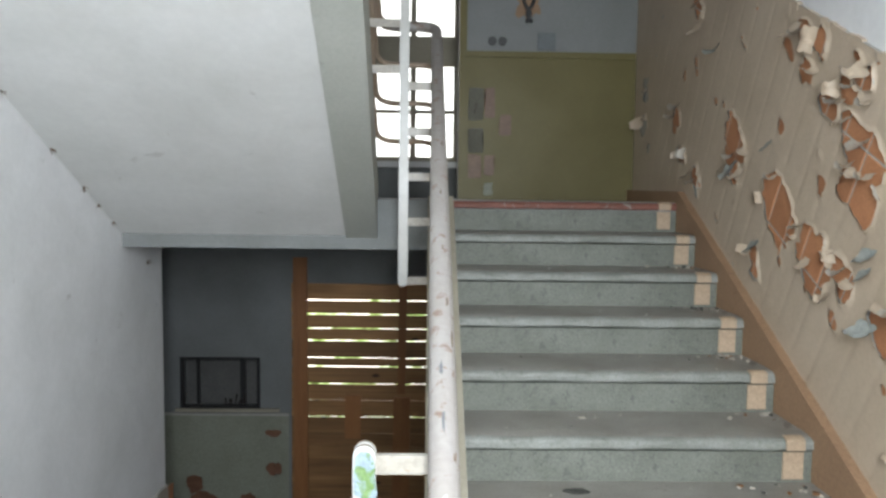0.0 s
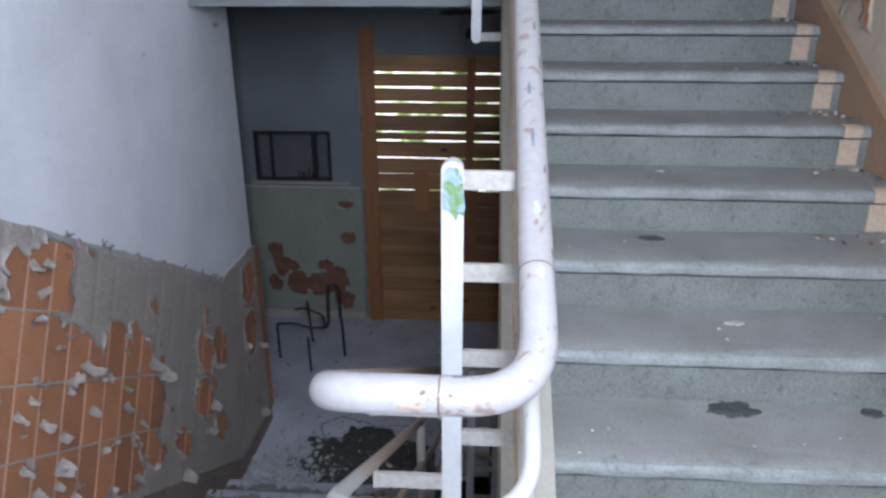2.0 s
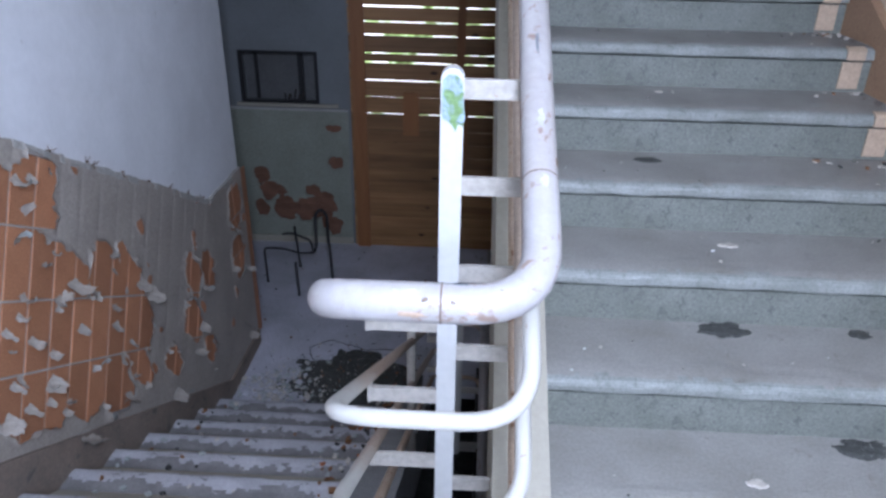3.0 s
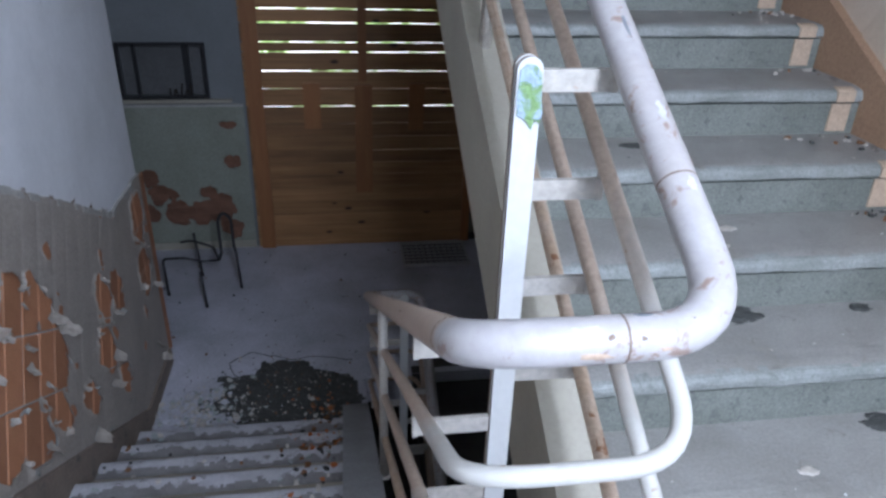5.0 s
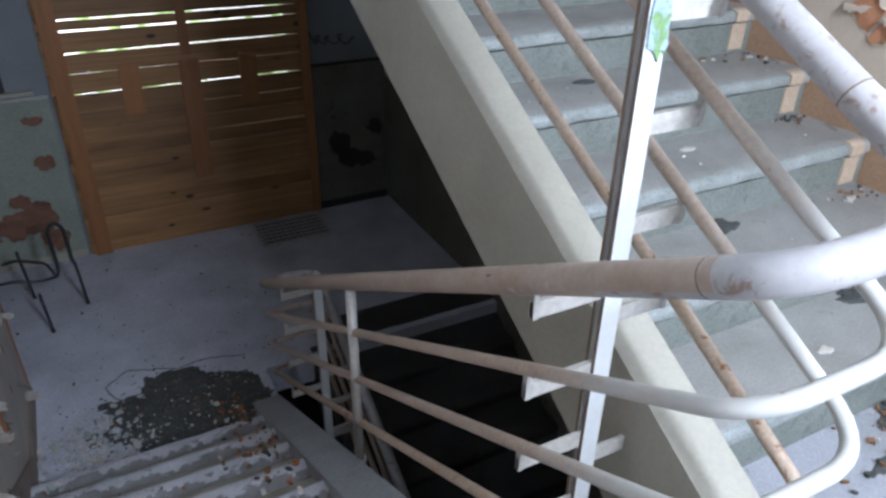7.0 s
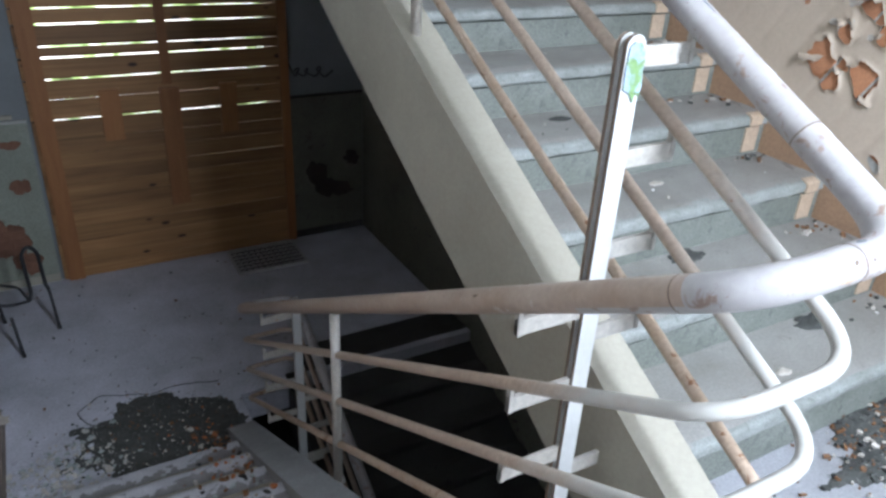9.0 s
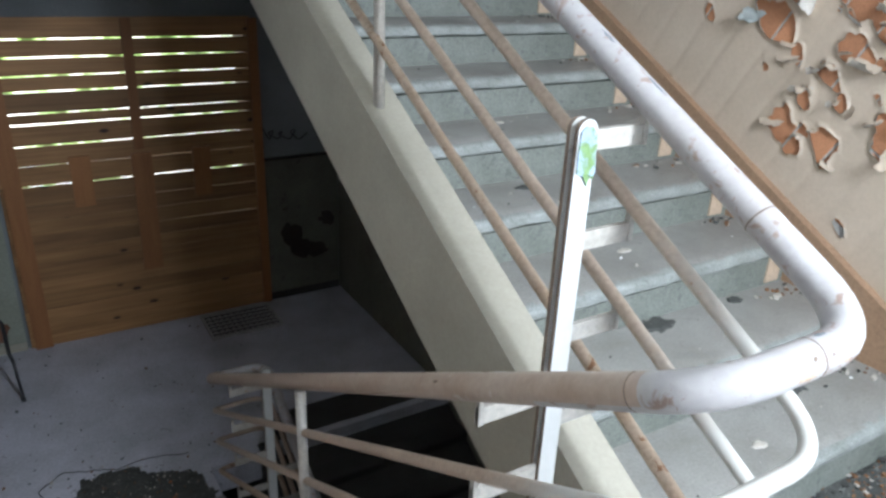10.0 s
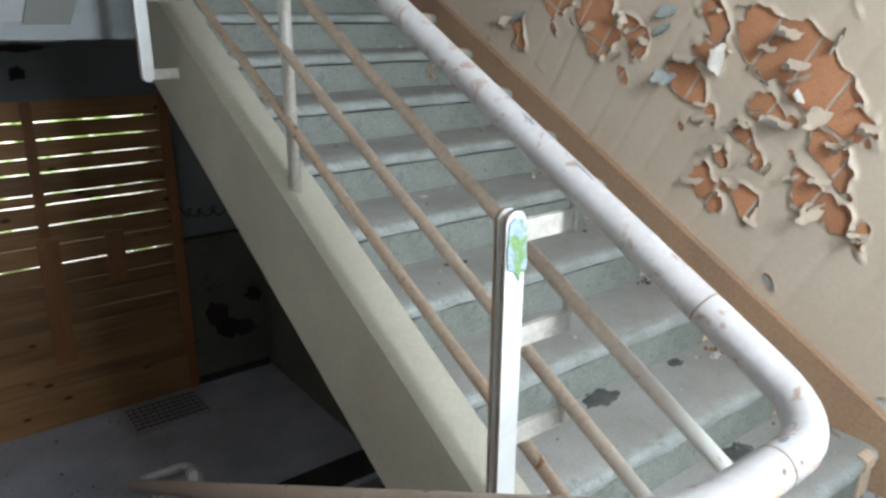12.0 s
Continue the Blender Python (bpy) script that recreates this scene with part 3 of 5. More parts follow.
at_world(part("kerb", bm, M_KERBGREEN, stairs_above, "grey-green painted kerb"))

# flight below the right one, the dark of the well put into its colour
stairs_below = base("stairs_below", (0.6, 1.4, -2.4), "concrete stairs going further down, shade in their colour", "stairs", "structure")
tread, riser = step_meshes(KERB_R[1], X_RIGHT, "below", M_SHADEGRIME, M_SHADEGRIME)
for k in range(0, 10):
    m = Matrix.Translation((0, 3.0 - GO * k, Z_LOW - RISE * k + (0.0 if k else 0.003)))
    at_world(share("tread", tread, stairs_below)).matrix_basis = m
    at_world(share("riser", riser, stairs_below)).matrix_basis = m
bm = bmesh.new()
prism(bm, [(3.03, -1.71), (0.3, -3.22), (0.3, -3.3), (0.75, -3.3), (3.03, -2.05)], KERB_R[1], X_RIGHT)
at_world(part("slab", bm, M_SHADEGRIME, stairs_below))
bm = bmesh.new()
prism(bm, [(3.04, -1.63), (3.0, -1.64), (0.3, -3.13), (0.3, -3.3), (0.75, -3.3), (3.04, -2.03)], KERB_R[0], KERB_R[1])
at_world(part("kerb", bm, M_SHADEGRIME, stairs_below))

# flight above the right one: closes the well
bm = bmesh.new()
prism(bm, [(-0.1, 3.04), (-0.1, 3.30), (2.9, 4.95), (3.4, 4.95)], KERB_R[0], X_RIGHT)
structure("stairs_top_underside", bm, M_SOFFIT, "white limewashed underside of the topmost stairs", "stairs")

# skirting boards
bm = bmesh.new()
prism(bm, [(-0.35, -0.1), (-0.35, 0.12), (-0.08, 0.15), (0.0, 0.262), (2.70, 1.712), (3.72, 1.73), (3.72, 1.6), (2.70, 1.45), (0.05, 0.0)], 1.285, X_RIGHT - 0.002)
structure("baseboard_right", bm, M_SKIRT, "brown painted sloping skirting", "skirting")
bm = bmesh.new()
prism(bm, [(-0.35, -0.1), (-0.35, 0.12), (-0.22, 0.12), (2.64, -1.53), (3.29, -1.53), (3.29, -1.7), (2.5, -1.7), (2.3, -1.70), (-0.3, -0.3)], X_LEFT + 0.002, X_LEFT + 0.035)
structure("baseboard_left", bm, M_SKIRTDIRTY, "brown painted sloping skirting", "skirting")


# ---- railing: handrail and three bars, one loop each, and their posts ----
Y_LOOP, Z_LOOP_R, Z_LOOP_L = -0.347, 0.930, 0.930     # the loop of the rails over the landing
UP_SLOPE, DOWN_SLOPE = 0.521, -0.578


def hand_up(y):
    return Z_LOOP_R + UP_SLOPE * (y - Y_LOOP)


def hand_down(y):
    return Z_LOOP_L + DOWN_SLOPE * (y - Y_LOOP)


def railing_line(drop):
    zb, zc = hand_up(2.95) - drop, hand_down(2.85) - drop
    xr, xl = -0.066, -0.407
    return rounded([(xl, -0.25, zb + 0.55 * 3.2), (xl, 2.95, zb), (xr, 2.95, zb), (xr, Y_LOOP, Z_LOOP_R - drop), (xl, Y_LOOP, Z_LOOP_L - drop),
                    (xl, 2.85, zc), (xr, 2.85, zc), (xr, 0.2, zc - 0.55 * 2.65)], 0.115, 8)


def split_long(pts, step=0.25):
    out = [pts[0]]
    for a, b in zip(pts, pts[1:]):
        n = max(1, int((b - a).length / step))
        out += [a.lerp(b, i / n) for i in range(1, n + 1)]
    return out


railing = base("stair_railing", (-0.25, 0.16, 0.0), "peeling cream steel stair railing with a thick round handrail", "railing")
bm = bmesh.new()
tube(bm, split_long(railing_line(0.0)), 0.0305, 20)
for f in bm.faces:
    p = f.calc_center_median()
    if p.x < -0.35 and p.y > -0.14:
        f.material_index = 1
hand = at_world(part("handrail", bm, [M_HAND, M_HANDBROWN], railing, "thick worn cream handrail with chipped paint"))
for drop, mat_ in ((0.22, M_RAILTAN), (0.44, M_RAILTAN), (0.66, M_RUST)):
    bm = bmesh.new()
    tube(bm, split_long(railing_line(drop)), 0.0155, 12)
    at_world(part("rail", bm, mat_, railing, "thin rusting steel rail" if drop > 0.6 else "thin dusty steel rail"))
for p, d in (((-0.217, Y_LOOP, 0.930), (1, 0, 0)), ((-0.407, -0.225, hand_down(-0.225)), (0, 1, DOWN_SLOPE)), ((-0.066, -0.13, hand_up(-0.13)), (0, 1, UP_SLOPE))):
    bm = bmesh.new()
    dv = Vector(d).normalized()
    tube(bm, [Vector(p) - dv * 0.0014, Vector(p) + dv * 0.0014], 0.0309, 20)
    at_world(part("joint", bm, M_POSTEDGE, hand))


def chipped(axis, along, turn, length, spread, mat_, seed):
    """A ragged patch where the handrail's paint has come off; turn 0 faces up, positive towards the steps."""
    d = Vector(along).normalized()
    side = d.cross(Vector((0, 0, 1))).normalized()
    up = side.cross(d)
    b = bmesh.new()
    rim, r = [], 0.0312
    for i in range(18):
        a = 2 * math.pi * i / 18
        k = 0.7 + 0.6 * noise.noise(Vector((math.cos(a) * 2, math.sin(a) * 2, seed)))
        rim.append((length * k * math.cos(a), turn + spread * k * math.sin(a)))
    rings = []
    for f in (0.34, 0.67, 1.0):
        rings.append([b.verts.new(Vector(axis) + d * (l * f) + (math.sin(turn + (q - turn) * f) * side + math.cos(turn + (q - turn) * f) * up) * (r if f < 1 else r - 0.0012)) for l, q in rim])
    b.faces.new(rings[0])
    for p, q in zip(rings, rings[1:]):
        for i in range(18):
            b.faces.new((p[i], p[(i + 1) % 18], q[(i + 1) % 18], q[i])).smooth = True
    at_world(part("chipped_paint", b, mat_, hand))


chip_rng = random.Random(21)
for y, turn, length, spread, mat_ in ((0.30, -0.1, 0.030, 0.20, M_PLATE), (0.16, 0.0, 0.045, 0.16, M_PLATE), (-0.02, 0.1, 0.035, 0.32, M_STEEL), (-0.15, 0.15, 0.020, 0.34, M_STEEL),
                                      (0.52, 0.5, 0.030, 0.20, M_POSTEDGE), (0.75, 0.2, 0.02, 0.14, M_POSTEDGE), (0.40, 0.9, 0.04, 0.18, M_POSTEDGE), (0.08, 0.8, 0.018, 0.20, M_POSTEDGE),
                                      (1.05, 0.1, 0.02, 0.16, M_POSTEDGE), (1.4, 0.4, 0.03, 0.2, M_POSTEDGE), (-0.10, 1.1, 0.015, 0.18, M_POSTEDGE)):
    chipped((-0.066, y, hand_up(y)), (0, 1, UP_SLOPE), turn, length, spread, mat_, y * 7)
for x, turn, length, spread, mat_ in ((-0.29, -1.1, 0.012, 0.20, M_STEEL), (-0.27, 0.5, 0.03, 0.22, M_STEEL), (-0.24, 0.9, 0.008, 0.16, M_POSTEDGE), (-0.20, 1.0, 0.006, 0.14, M_POSTEDGE),
                                      (-0.17, 1.5, 0.012, 0.14, M_RUST), (-0.26, 1.7, 0.03, 0.25, M_RUST), (-0.13, 0.2, 0.006, 0.12, M_POSTEDGE), (-0.19, -0.2, 0.02, 0.24, M_PLATE)):
    chipped((x, Y_LOOP, 0.930), (1, 0, 0), turn, length, spread, mat_, x * 31)
for i in range(12):
    y = chip_rng.uniform(-0.2, 1.9)
    chipped((-0.407, y, hand_down(y)), (0, 1, DOWN_SLOPE), chip_rng.uniform(-1.0, 0.6), chip_rng.uniform(0.006, 0.03), chip_rng.uniform(0.1, 0.25), chip_rng.choice((M_POSTEDGE, M_HAND, M_RUST)), i * 3.3)


def newel(y, top, bottom, right, left, anchors):
    """The flat twin-bar post in the well, with stubs out to the rails on both sides."""
    x0, x1 = -0.248, -0.202
    xc, hw = (x0 + x1) / 2, (x1 - x0) / 2
    for ya in (y - 0.016, y + 0.006):
        b = bmesh.new()
        prof = [(xc - hw * math.cos(a), bottom + hw - hw * math.sin(a)) for a in (math.pi * i / 12 for i in range(13))] + [(xc + hw * math.cos(a), top - hw + hw * math.sin(a)) for a in (math.pi * i / 12 for i in range(13))]
        fr = [b.verts.new((x, ya, z)) for x, z in prof]
        bk = [b.verts.new((x, ya + 0.010, z)) for x, z in prof]
        b.faces.new(fr)
        b.faces.new(bk[::-1])
        for i in range(len(prof)):
            f = b.faces.new((fr[i], fr[(i + 1) % len(prof)], bk[(i + 1) % len(prof)], bk[i]))
            f.material_index = 1
        at_world(part("post", b, [M_POST, M_POSTEDGE], railing, "white flat steel post"))
    for xs, xe, zs in ((x1 - 0.03, -0.060, right), (x0 + 0.03, -0.418, left)):
        for z in zs:
            b = bmesh.new()
            lo, hi = min(xs, xe), max(xs, xe)
            box(b, lo, hi, y - 0.006, y + 0.006, z - 0.02, z + 0.02)
            t0, t1 = (hi - 0.012, hi) if xe > xs else (lo, lo + 0.012)
            box(b, t0, t1, y - 0.0075, y + 0.0075, z - 0.0215, z + 0.052)
            bevel(b, 0.0015, 1)
            at_world(part("stub", b, M_RAILWHITE, railing))
    for z in anchors:
        for xs, xe in ((x1 - 0.02, KERB_R[0] + 0.01),):
            b = bmesh.new()
            box(b, min(xs, xe), max(xs, xe), y - 0.006, y + 0.006, z - 0.02, z + 0.02)
            bevel(b, 0.0015, 1)
            at_world(part("anchor", b, M_RAILWHITE, railing))


DROPS = (0.0, 0.22, 0.44, 0.66)
newel(0.16, 1.168, -0.45, (1.124, 0.918, 0.708, 0.495), (0.570, 0.362, 0.152, -0.060), (0.08,))
zb_ = hand_up(2.95)
newel(2.26, 3.07, 1.222, [hand_up(2.26) - d - 0.085 for d in DROPS], [zb_ + 0.55 * 0.69 - d - 0.085 for d in DROPS], (1.25,))
zc_ = hand_down(2.85)
newel(2.33, -0.60, -1.80, [zc_ - 0.55 * 0.52 - d - 0.085 for d in DROPS[:3]], [hand_down(2.33) - d - 0.085 for d in DROPS], (-1.76,))


def baluster(x, y, z0, z1):
    b = bmesh.new()
    tube(b, [(x, y, z0), (x, y, z1)], 0.019, 14)
    tube(b, [(x, y, z0), (x, y, z0 + 0.006)], 0.030, 14)
    at_world(part("baluster", b, M_RAILWHITE, railing, "round chipped cream baluster"))


baluster(-0.050, 1.37, 0.915, hand_up(1.37) - 0.03)
baluster(-0.412, 1.25, -0.86, hand_down(1.25) - 0.03)
baluster(-0.42, 1.30, 2.55, zb_ + 0.55 * 1.65 - 0.03)
baluster(-0.070, 1.30, -2.60, zc_ - 0.55 * 1.55 - 0.03)

# layered paint peeling off the head of the post
bm = bmesh.new()
ring = []
for x, z in ((-0.243, 1.146), (-0.232, 1.156), (-0.216, 1.154), (-0.206, 1.142), (-0.203, 1.120), (-0.202, 1.095), (-0.198, 1.070), (-0.203, 1.052),
             (-0.212, 1.058), (-0.217, 1.040), (-0.224, 1.054), (-0.233, 1.062), (-0.244, 1.066), (-0.246, 1.10)):
    ring.append((x, z))
fr = [bm.verts.new((x, 0.1435 - 0.003 - 0.004 * abs(noise.noise(Vector((x * 90, z * 90, 0)))), z)) for x, z in ring]
bk = [bm.verts.new((x, 0.1438, z)) for x, z in ring]
bm.faces.new(fr)
for i in range(len(ring)):
    bm.faces.new((fr[i], fr[(i + 1) % len(ring)], bk[(i + 1) % len(ring)], bk[i]))
at_world(part("peeled_paint", bm, M_PEEL, railing, "peeled blue and green paint layers"))

# ---- boarded doorway ----
hoarding = base("boarded_doorway", (-0.4, Y_BACK, Z_LOW), "pine plank hoarding nailed over a doorway, light through gaps", "hoarding")
# heights of the joints between the planks, and the gap at either end of each joint
JOINTS = [(0.89, 0.006, 0.004), (0.740, 0.0128, 0.007), (0.615, 0.0144, 0.006), (0.487, 0.0112, 0.006), (0.377, 0.0136, 0.006), (0.222, 0.012, 0.006),
          (0.143, 0.0144, 0.007), (-0.014, 0.0128, 0.007), (-0.163, 0.007, 0.004), (-0.316, 0.0096, 0.010), (-0.466, 0.003, 0.005), (-0.588, 0.003, 0.003),
          (-0.715, 0.001, 0.006), (-0.83, 0.003, 0.002), (-0.94, 0.002, 0.002), (-1.065, 0.003, 0.002), (-1.20, 0.002, 0.003), (-1.33, 0.003, 0.002),
          (-1.435, 0.003, 0.003), (-1.545, 0.004, 0.003), (-1.646, 0.002, 0.002)]
XL, XR = -1.31, 0.60
for (zt, tl, tr), (zb, bl, br) in zip(JOINTS, JOINTS[1:]):
    b = bmesh.new()
    cols = 20
    depth = random.uniform(0.0, 0.005)
    front = []
    for i in range(cols + 1):
        t = i / cols
        x = XL + (XR - XL) * t
        wob = [0.0016 * noise.noise(Vector((x * 5, z * 40, 2))) for z in (zt, zb)]
        top = zt - 0.008 * t - (tl + (tr - tl) * t) / 2 + wob[0]
        low = zb - 0.008 * t + (bl + (br - bl) * t) / 2 + wob[1]
        front.append([b.verts.new((x, y, z)) for y, z in ((Y_BACK - 0.024 - depth, low), (Y_BACK - 0.024 - depth, top), (Y_BACK - 0.004, top), (Y_BACK - 0.004, low))])
    for p, q in zip(front, front[1:]):
        for k in range(4):
            b.faces.new((p[k], q[k], q[(k + 1) % 4], p[(k + 1) % 4]))
    b.faces.new(front[0])
    b.faces.new(front[-1][::-1])
    at_world(part("plank", b, M_WOOD, hoarding))
for x0, x1, z0, z1, d, lean in ((-1.292, -1.168, Z_LOW, 1.12, 0.026, 0.006), (-0.355, -0.283, -0.10, 0.88, 0.022, -0.02), (-0.397, -0.247, -1.115, -0.128, 0.024, -0.017),
                                (-0.832, -0.688, -0.508, -0.115, 0.022, -0.01), (0.069, 0.205, -0.533, -0.124, 0.022, -0.04), (0.575, 0.65, Z_LOW, 0.87, 0.022, 0.0)):
    b = bmesh.new()
    v = box(b, x0, x1, Y_BACK - 0.031 - d, Y_BACK - 0.031, z0, z1)
    for q in v:
        q.co.x += lean * (z1 - q.co.z) * 0.6
    bevel(b, 0.003, 1)
    at_world(part("batten", b, M_BATTEN, hoarding))

bm = bmesh.new()
box(bm, -14, 14, 13.0, 13.05, -5, 2.0)
structure("backdrop", bm, M_FOLIAGE, "blurred sunlit trees outside", "backdrop")
bm = bmesh.new()
box(bm, -14, 14, 13.0, 13.05, 2.0, 14.0)
structure("backdrop_sky", bm, M_SKY, "bright hazy sky outside", "backdrop")
bm = bmesh.new()
box(bm, -60, 60, -60, Y_REAR - 0.31, Z_BOT - 0.5, Z_BOT - 0.3)
box(bm, -60, 60, Y_BACK + 0.31, 60, Z_BOT - 0.5, Z_BOT - 0.3)
structure("ground", bm, M_GREENISH, "grassy ground outside", "ground")

# ---- tiled dadoes with peeling paint ----
COS, SIN = math.cos(math.atan(0.55)), math.sin(math.atan(0.55))


def tile_mesh(name, length, width, depth, mat_):
    """A tile with eased front edges, its back at x = 0 and its face at x = 1 * depth."""
    b = bmesh.new()
    e = 0.003
    hw, hl = width / 2, length / 2
    back = [b.verts.new((0, y, z)) for y, z in ((-hw, -hl), (hw, -hl), (hw, hl), (-hw, hl))]
    mid = [b.verts.new((depth - e, y, z)) for y, z in ((-hw, -hl), (hw, -hl), (hw, hl), (-hw, hl))]
    front = [b.verts.new((depth, y, z)) for y, z in ((-hw + e, -hl + e), (hw - e, -hl + e), (hw - e, hl - e), (-hw + e, hl - e))]
    for lo, hi in ((back, mid), (mid, front)):
        for i in range(4):
            b.faces.new((lo[i], lo[(i + 1) % 4], hi[(i + 1) % 4], hi[i]))
    b.faces.new(front)
    return mesh_of(name, b, mat_)


def paint_skin(name, place, s0, s1, v0, v1, res, blobs, seed, level, mats, parent, label, lift=0.03, reach=0.05, stretch_v=1.0):
    """A sheet of old paint with peeled holes whose rims stand off the wall. place(s, v, d) gives the point d off the wall."""
    ns, nv = int((s1 - s0) / res) + 1, int((v1 - v0) / res) + 1
    off = Vector((seed * 7.3, seed * 3.1, seed))

    def sway(q):
        return (0.045 * noise.noise(q * 9) + 0.028 * noise.noise(q * 26),
                0.045 * noise.noise(q * 9 + Vector((9, 0, 0))) + 0.028 * noise.noise(q * 26 + Vector((9, 0, 0))))

    rest = [sway(Vector((bs, bv, 0)) + off) for bs, bv, br in blobs]
    S, V = np.linspace(s0, s1, ns), np.linspace(v0, v1, nv)
    field, curl, near = np.empty((ns, nv)), np.empty((ns, nv)), np.full((ns, nv), -9.0)
    for i, s in enumerate(S):
        for j, v in enumerate(V):
            q = Vector((s, v, 0)) + off
            w, u = sway(q)
            best = (noise.noise(q * 7) + 0.5 * noise.noise(q * 16) - level) * 0.10
            for (bs, bv, br), (w0, u0) in zip(blobs, rest):
                if abs(s - bs) > br + 0.2:
                    continue
                d = br - math.hypot(s + w - w0 - bs, (v + u - u0 - bv) / stretch_v)
                near[i, j] = max(near[i, j], d)
                if d > best:
                    best = d
            field[i, j] = best
            curl[i, j] = 0.25 + 0.75 * max(0.0, min(1.0, 0.5 + 1.3 * noise.noise(q * 11 + Vector((0, 4, 0)))))
    gs, gv = np.gradient(field, S, V)
    size = np.sqrt(gs ** 2 + gv ** 2) + 1e-6
    inside = field > 0
    quad = ~(inside[:-1, :-1] & inside[1:, :-1] & inside[:-1, 1:] & inside[1:, 1:])
    pull = np.clip(field / size, 0, 1.3 * res) * inside
    rim = np.clip(1 + field / reach, 0, 1) ** 2 * (field > -reach)
    up = np.minimum(rim, 1.0) * lift * curl * (0.35 + 0.65 * (near > -reach))
    verts, number = [], np.arange(ns * nv).reshape(ns, nv)
    for layer in (0.0, -0.0012):
        for i in range(ns):
            for j in range(nv):
                s = S[i] - pull[i, j] * gs[i, j] / size[i, j]
                v = V[j] - pull[i, j] * gv[i, j] / size[i, j]
                verts.append(place(s, v, up[i, j] + layer))
    faces, n = [], ns * nv
    for i, j in zip(*np.nonzero(quad)):
        a, b, c, d = (int(number[i, j]), int(number[i + 1, j]), int(number[i + 1, j + 1]), int(number[i, j + 1]))
        faces += [(a, b, c, d), (a + n, d + n, c + n, b + n)]
    me = bpy.data.meshes.new(name)
    me.from_pydata([tuple(v) for v in verts], [], faces)
    for m in mats:
        me.materials.append(m)
    for k, f in enumerate(me.polygons):
        f.material_index = k % 2
        f.use_smooth = True
    ob = new(name, me)
    ob.parent = parent
    return tagged(ob, label)


def flake_meshes(name, mats, rng):
    """Curled scraps of paint: rooted at the origin, hanging along -z, rolling out along +x."""
    out = []
    for k in range(8):
        w, l, bend = rng.uniform(0.025, 0.06), rng.uniform(0.035, 0.11), rng.uniform(0.9, 2.6)
        rows, cols = 8, 5
        verts, faces = [], []
        for layer in (0.0, -0.0015):
            x = z = 0.0
            for r in range(rows + 1):
                t = r / rows
                th = 0.25 + bend * t
                if r:
                    x += l / rows * math.sin(th)
                    z -= l / rows * math.cos(th)
                wid = w * (1.0 - 0.55 * t ** 2) * (0.85 + 0.35 * noise.noise(Vector((t * 4, k * 3.1, 1))))
                for c in range(cols + 1):
                    a = c / cols - 0.5
                    edge = 0.008 * noise.noise(Vector((a * 6, t * 5, k * 2.3)))
                    verts.append((x + layer * math.cos(th) + 0.10 * w * (a * a) * 4 * t, a * wid * 2 + edge, z + layer * math.sin(th) + edge))
        n = (rows + 1) * (cols + 1)
        for r in range(rows):
            for c in range(cols):
                i = r * (cols + 1) + c
                faces += [(i, i + 1, i + cols + 2, i + cols + 1), (i + n, i + n + cols + 1, i + n + cols + 2, i + n + 1)]
        me = bpy.data.meshes.new(name)
        me.from_pydata(verts, [], faces)
        for m in mats:
            me.materials.append(m)
        for i, f in enumerate(me.polygons):
            f.material_index, f.use_smooth = i % 2, True
        out.append(me)
    return out


def hang_flakes(meshes, parent, place, turn, blobs, each, rng, stretch_v=1.0, narrow=1.0, long=1.0, droop=0.35):
    """Scraps round the rims of the holes. turn is the wall's frame: x out of the wall, y along it, z up."""
    for bs, bv, br in blobs:
        for i in range(each):
            a = rng.uniform(0, 2 * math.pi)
            s, v = bs + br * 1.02 * math.cos(a), bv + br * stretch_v * 1.02 * math.sin(a)
            spin = math.atan2(-math.cos(a), math.sin(a)) + rng.uniform(-0.5, 0.5)
            if rng.random() < droop:
                spin = rng.uniform(-0.5, 0.5)
            k = rng.uniform(0.45, 0.95)
            m = Matrix.Translation(place(s, v, 0.003)) @ turn @ Matrix.Rotation(spin, 4, 'X') @ Matrix.Diagonal((k, k * narrow, k * long, 1))
            share("paint_flake", rng.choice(meshes), parent, m)


RIGHT_HOLES = [(1.29, 0.56, 0.08), (1.13, 0.59, 0.053), (0.88, 0.61, 0.073), (0.82, 0.74, 0.06), (0.78, 0.55, 0.037), (0.57, 0.71, 0.053), (0.65, 0.58, 0.037),
               (0.71, 0.46, 0.027), (0.57, 0.52, 0.027), (0.76, 0.32, 0.066), (0.6, 0.36, 0.053), (0.39, 0.58, 0.06), (0.34, 0.72, 0.053), (0.29, 0.55, 0.06),
               (0.21, 0.53, 0.024), (0.77, 0.85, 0.06), (0.6, 0.92, 0.106), (0.46, 0.93, 0.133), (0.37, 0.9, 0.106), (0.51, 0.86, 0.066), (0.3, 0.85, 0.08),
               (3.47, 0.49, 0.063), (3.44, 0.69, 0.043), (2.85, 0.51, 0.051), (2.75, 0.27, 0.04), (2.54, 0.24, 0.057), (2.03, 0.65, 0.1), (2.08, 0.51, 0.071),
               (1.63, 0.57, 0.129), (1.35, 0.57, 0.114), (1.13, 0.63, 0.071), (1.81, 0.28, 0.051), (1.43, 1.22, 0.051), (1.48, 1.33, 0.051), (1.34, 1.35, 0.057),
               (1.26, 1.15, 0.057), (1.13, 1.12, 0.063), (1.16, 1.23, 0.051), (1.03, 1.08, 0.1), (1.06, 0.94, 0.1), (2.56, 1.1, 0.063), (1.05, 1.31, 0.051)]
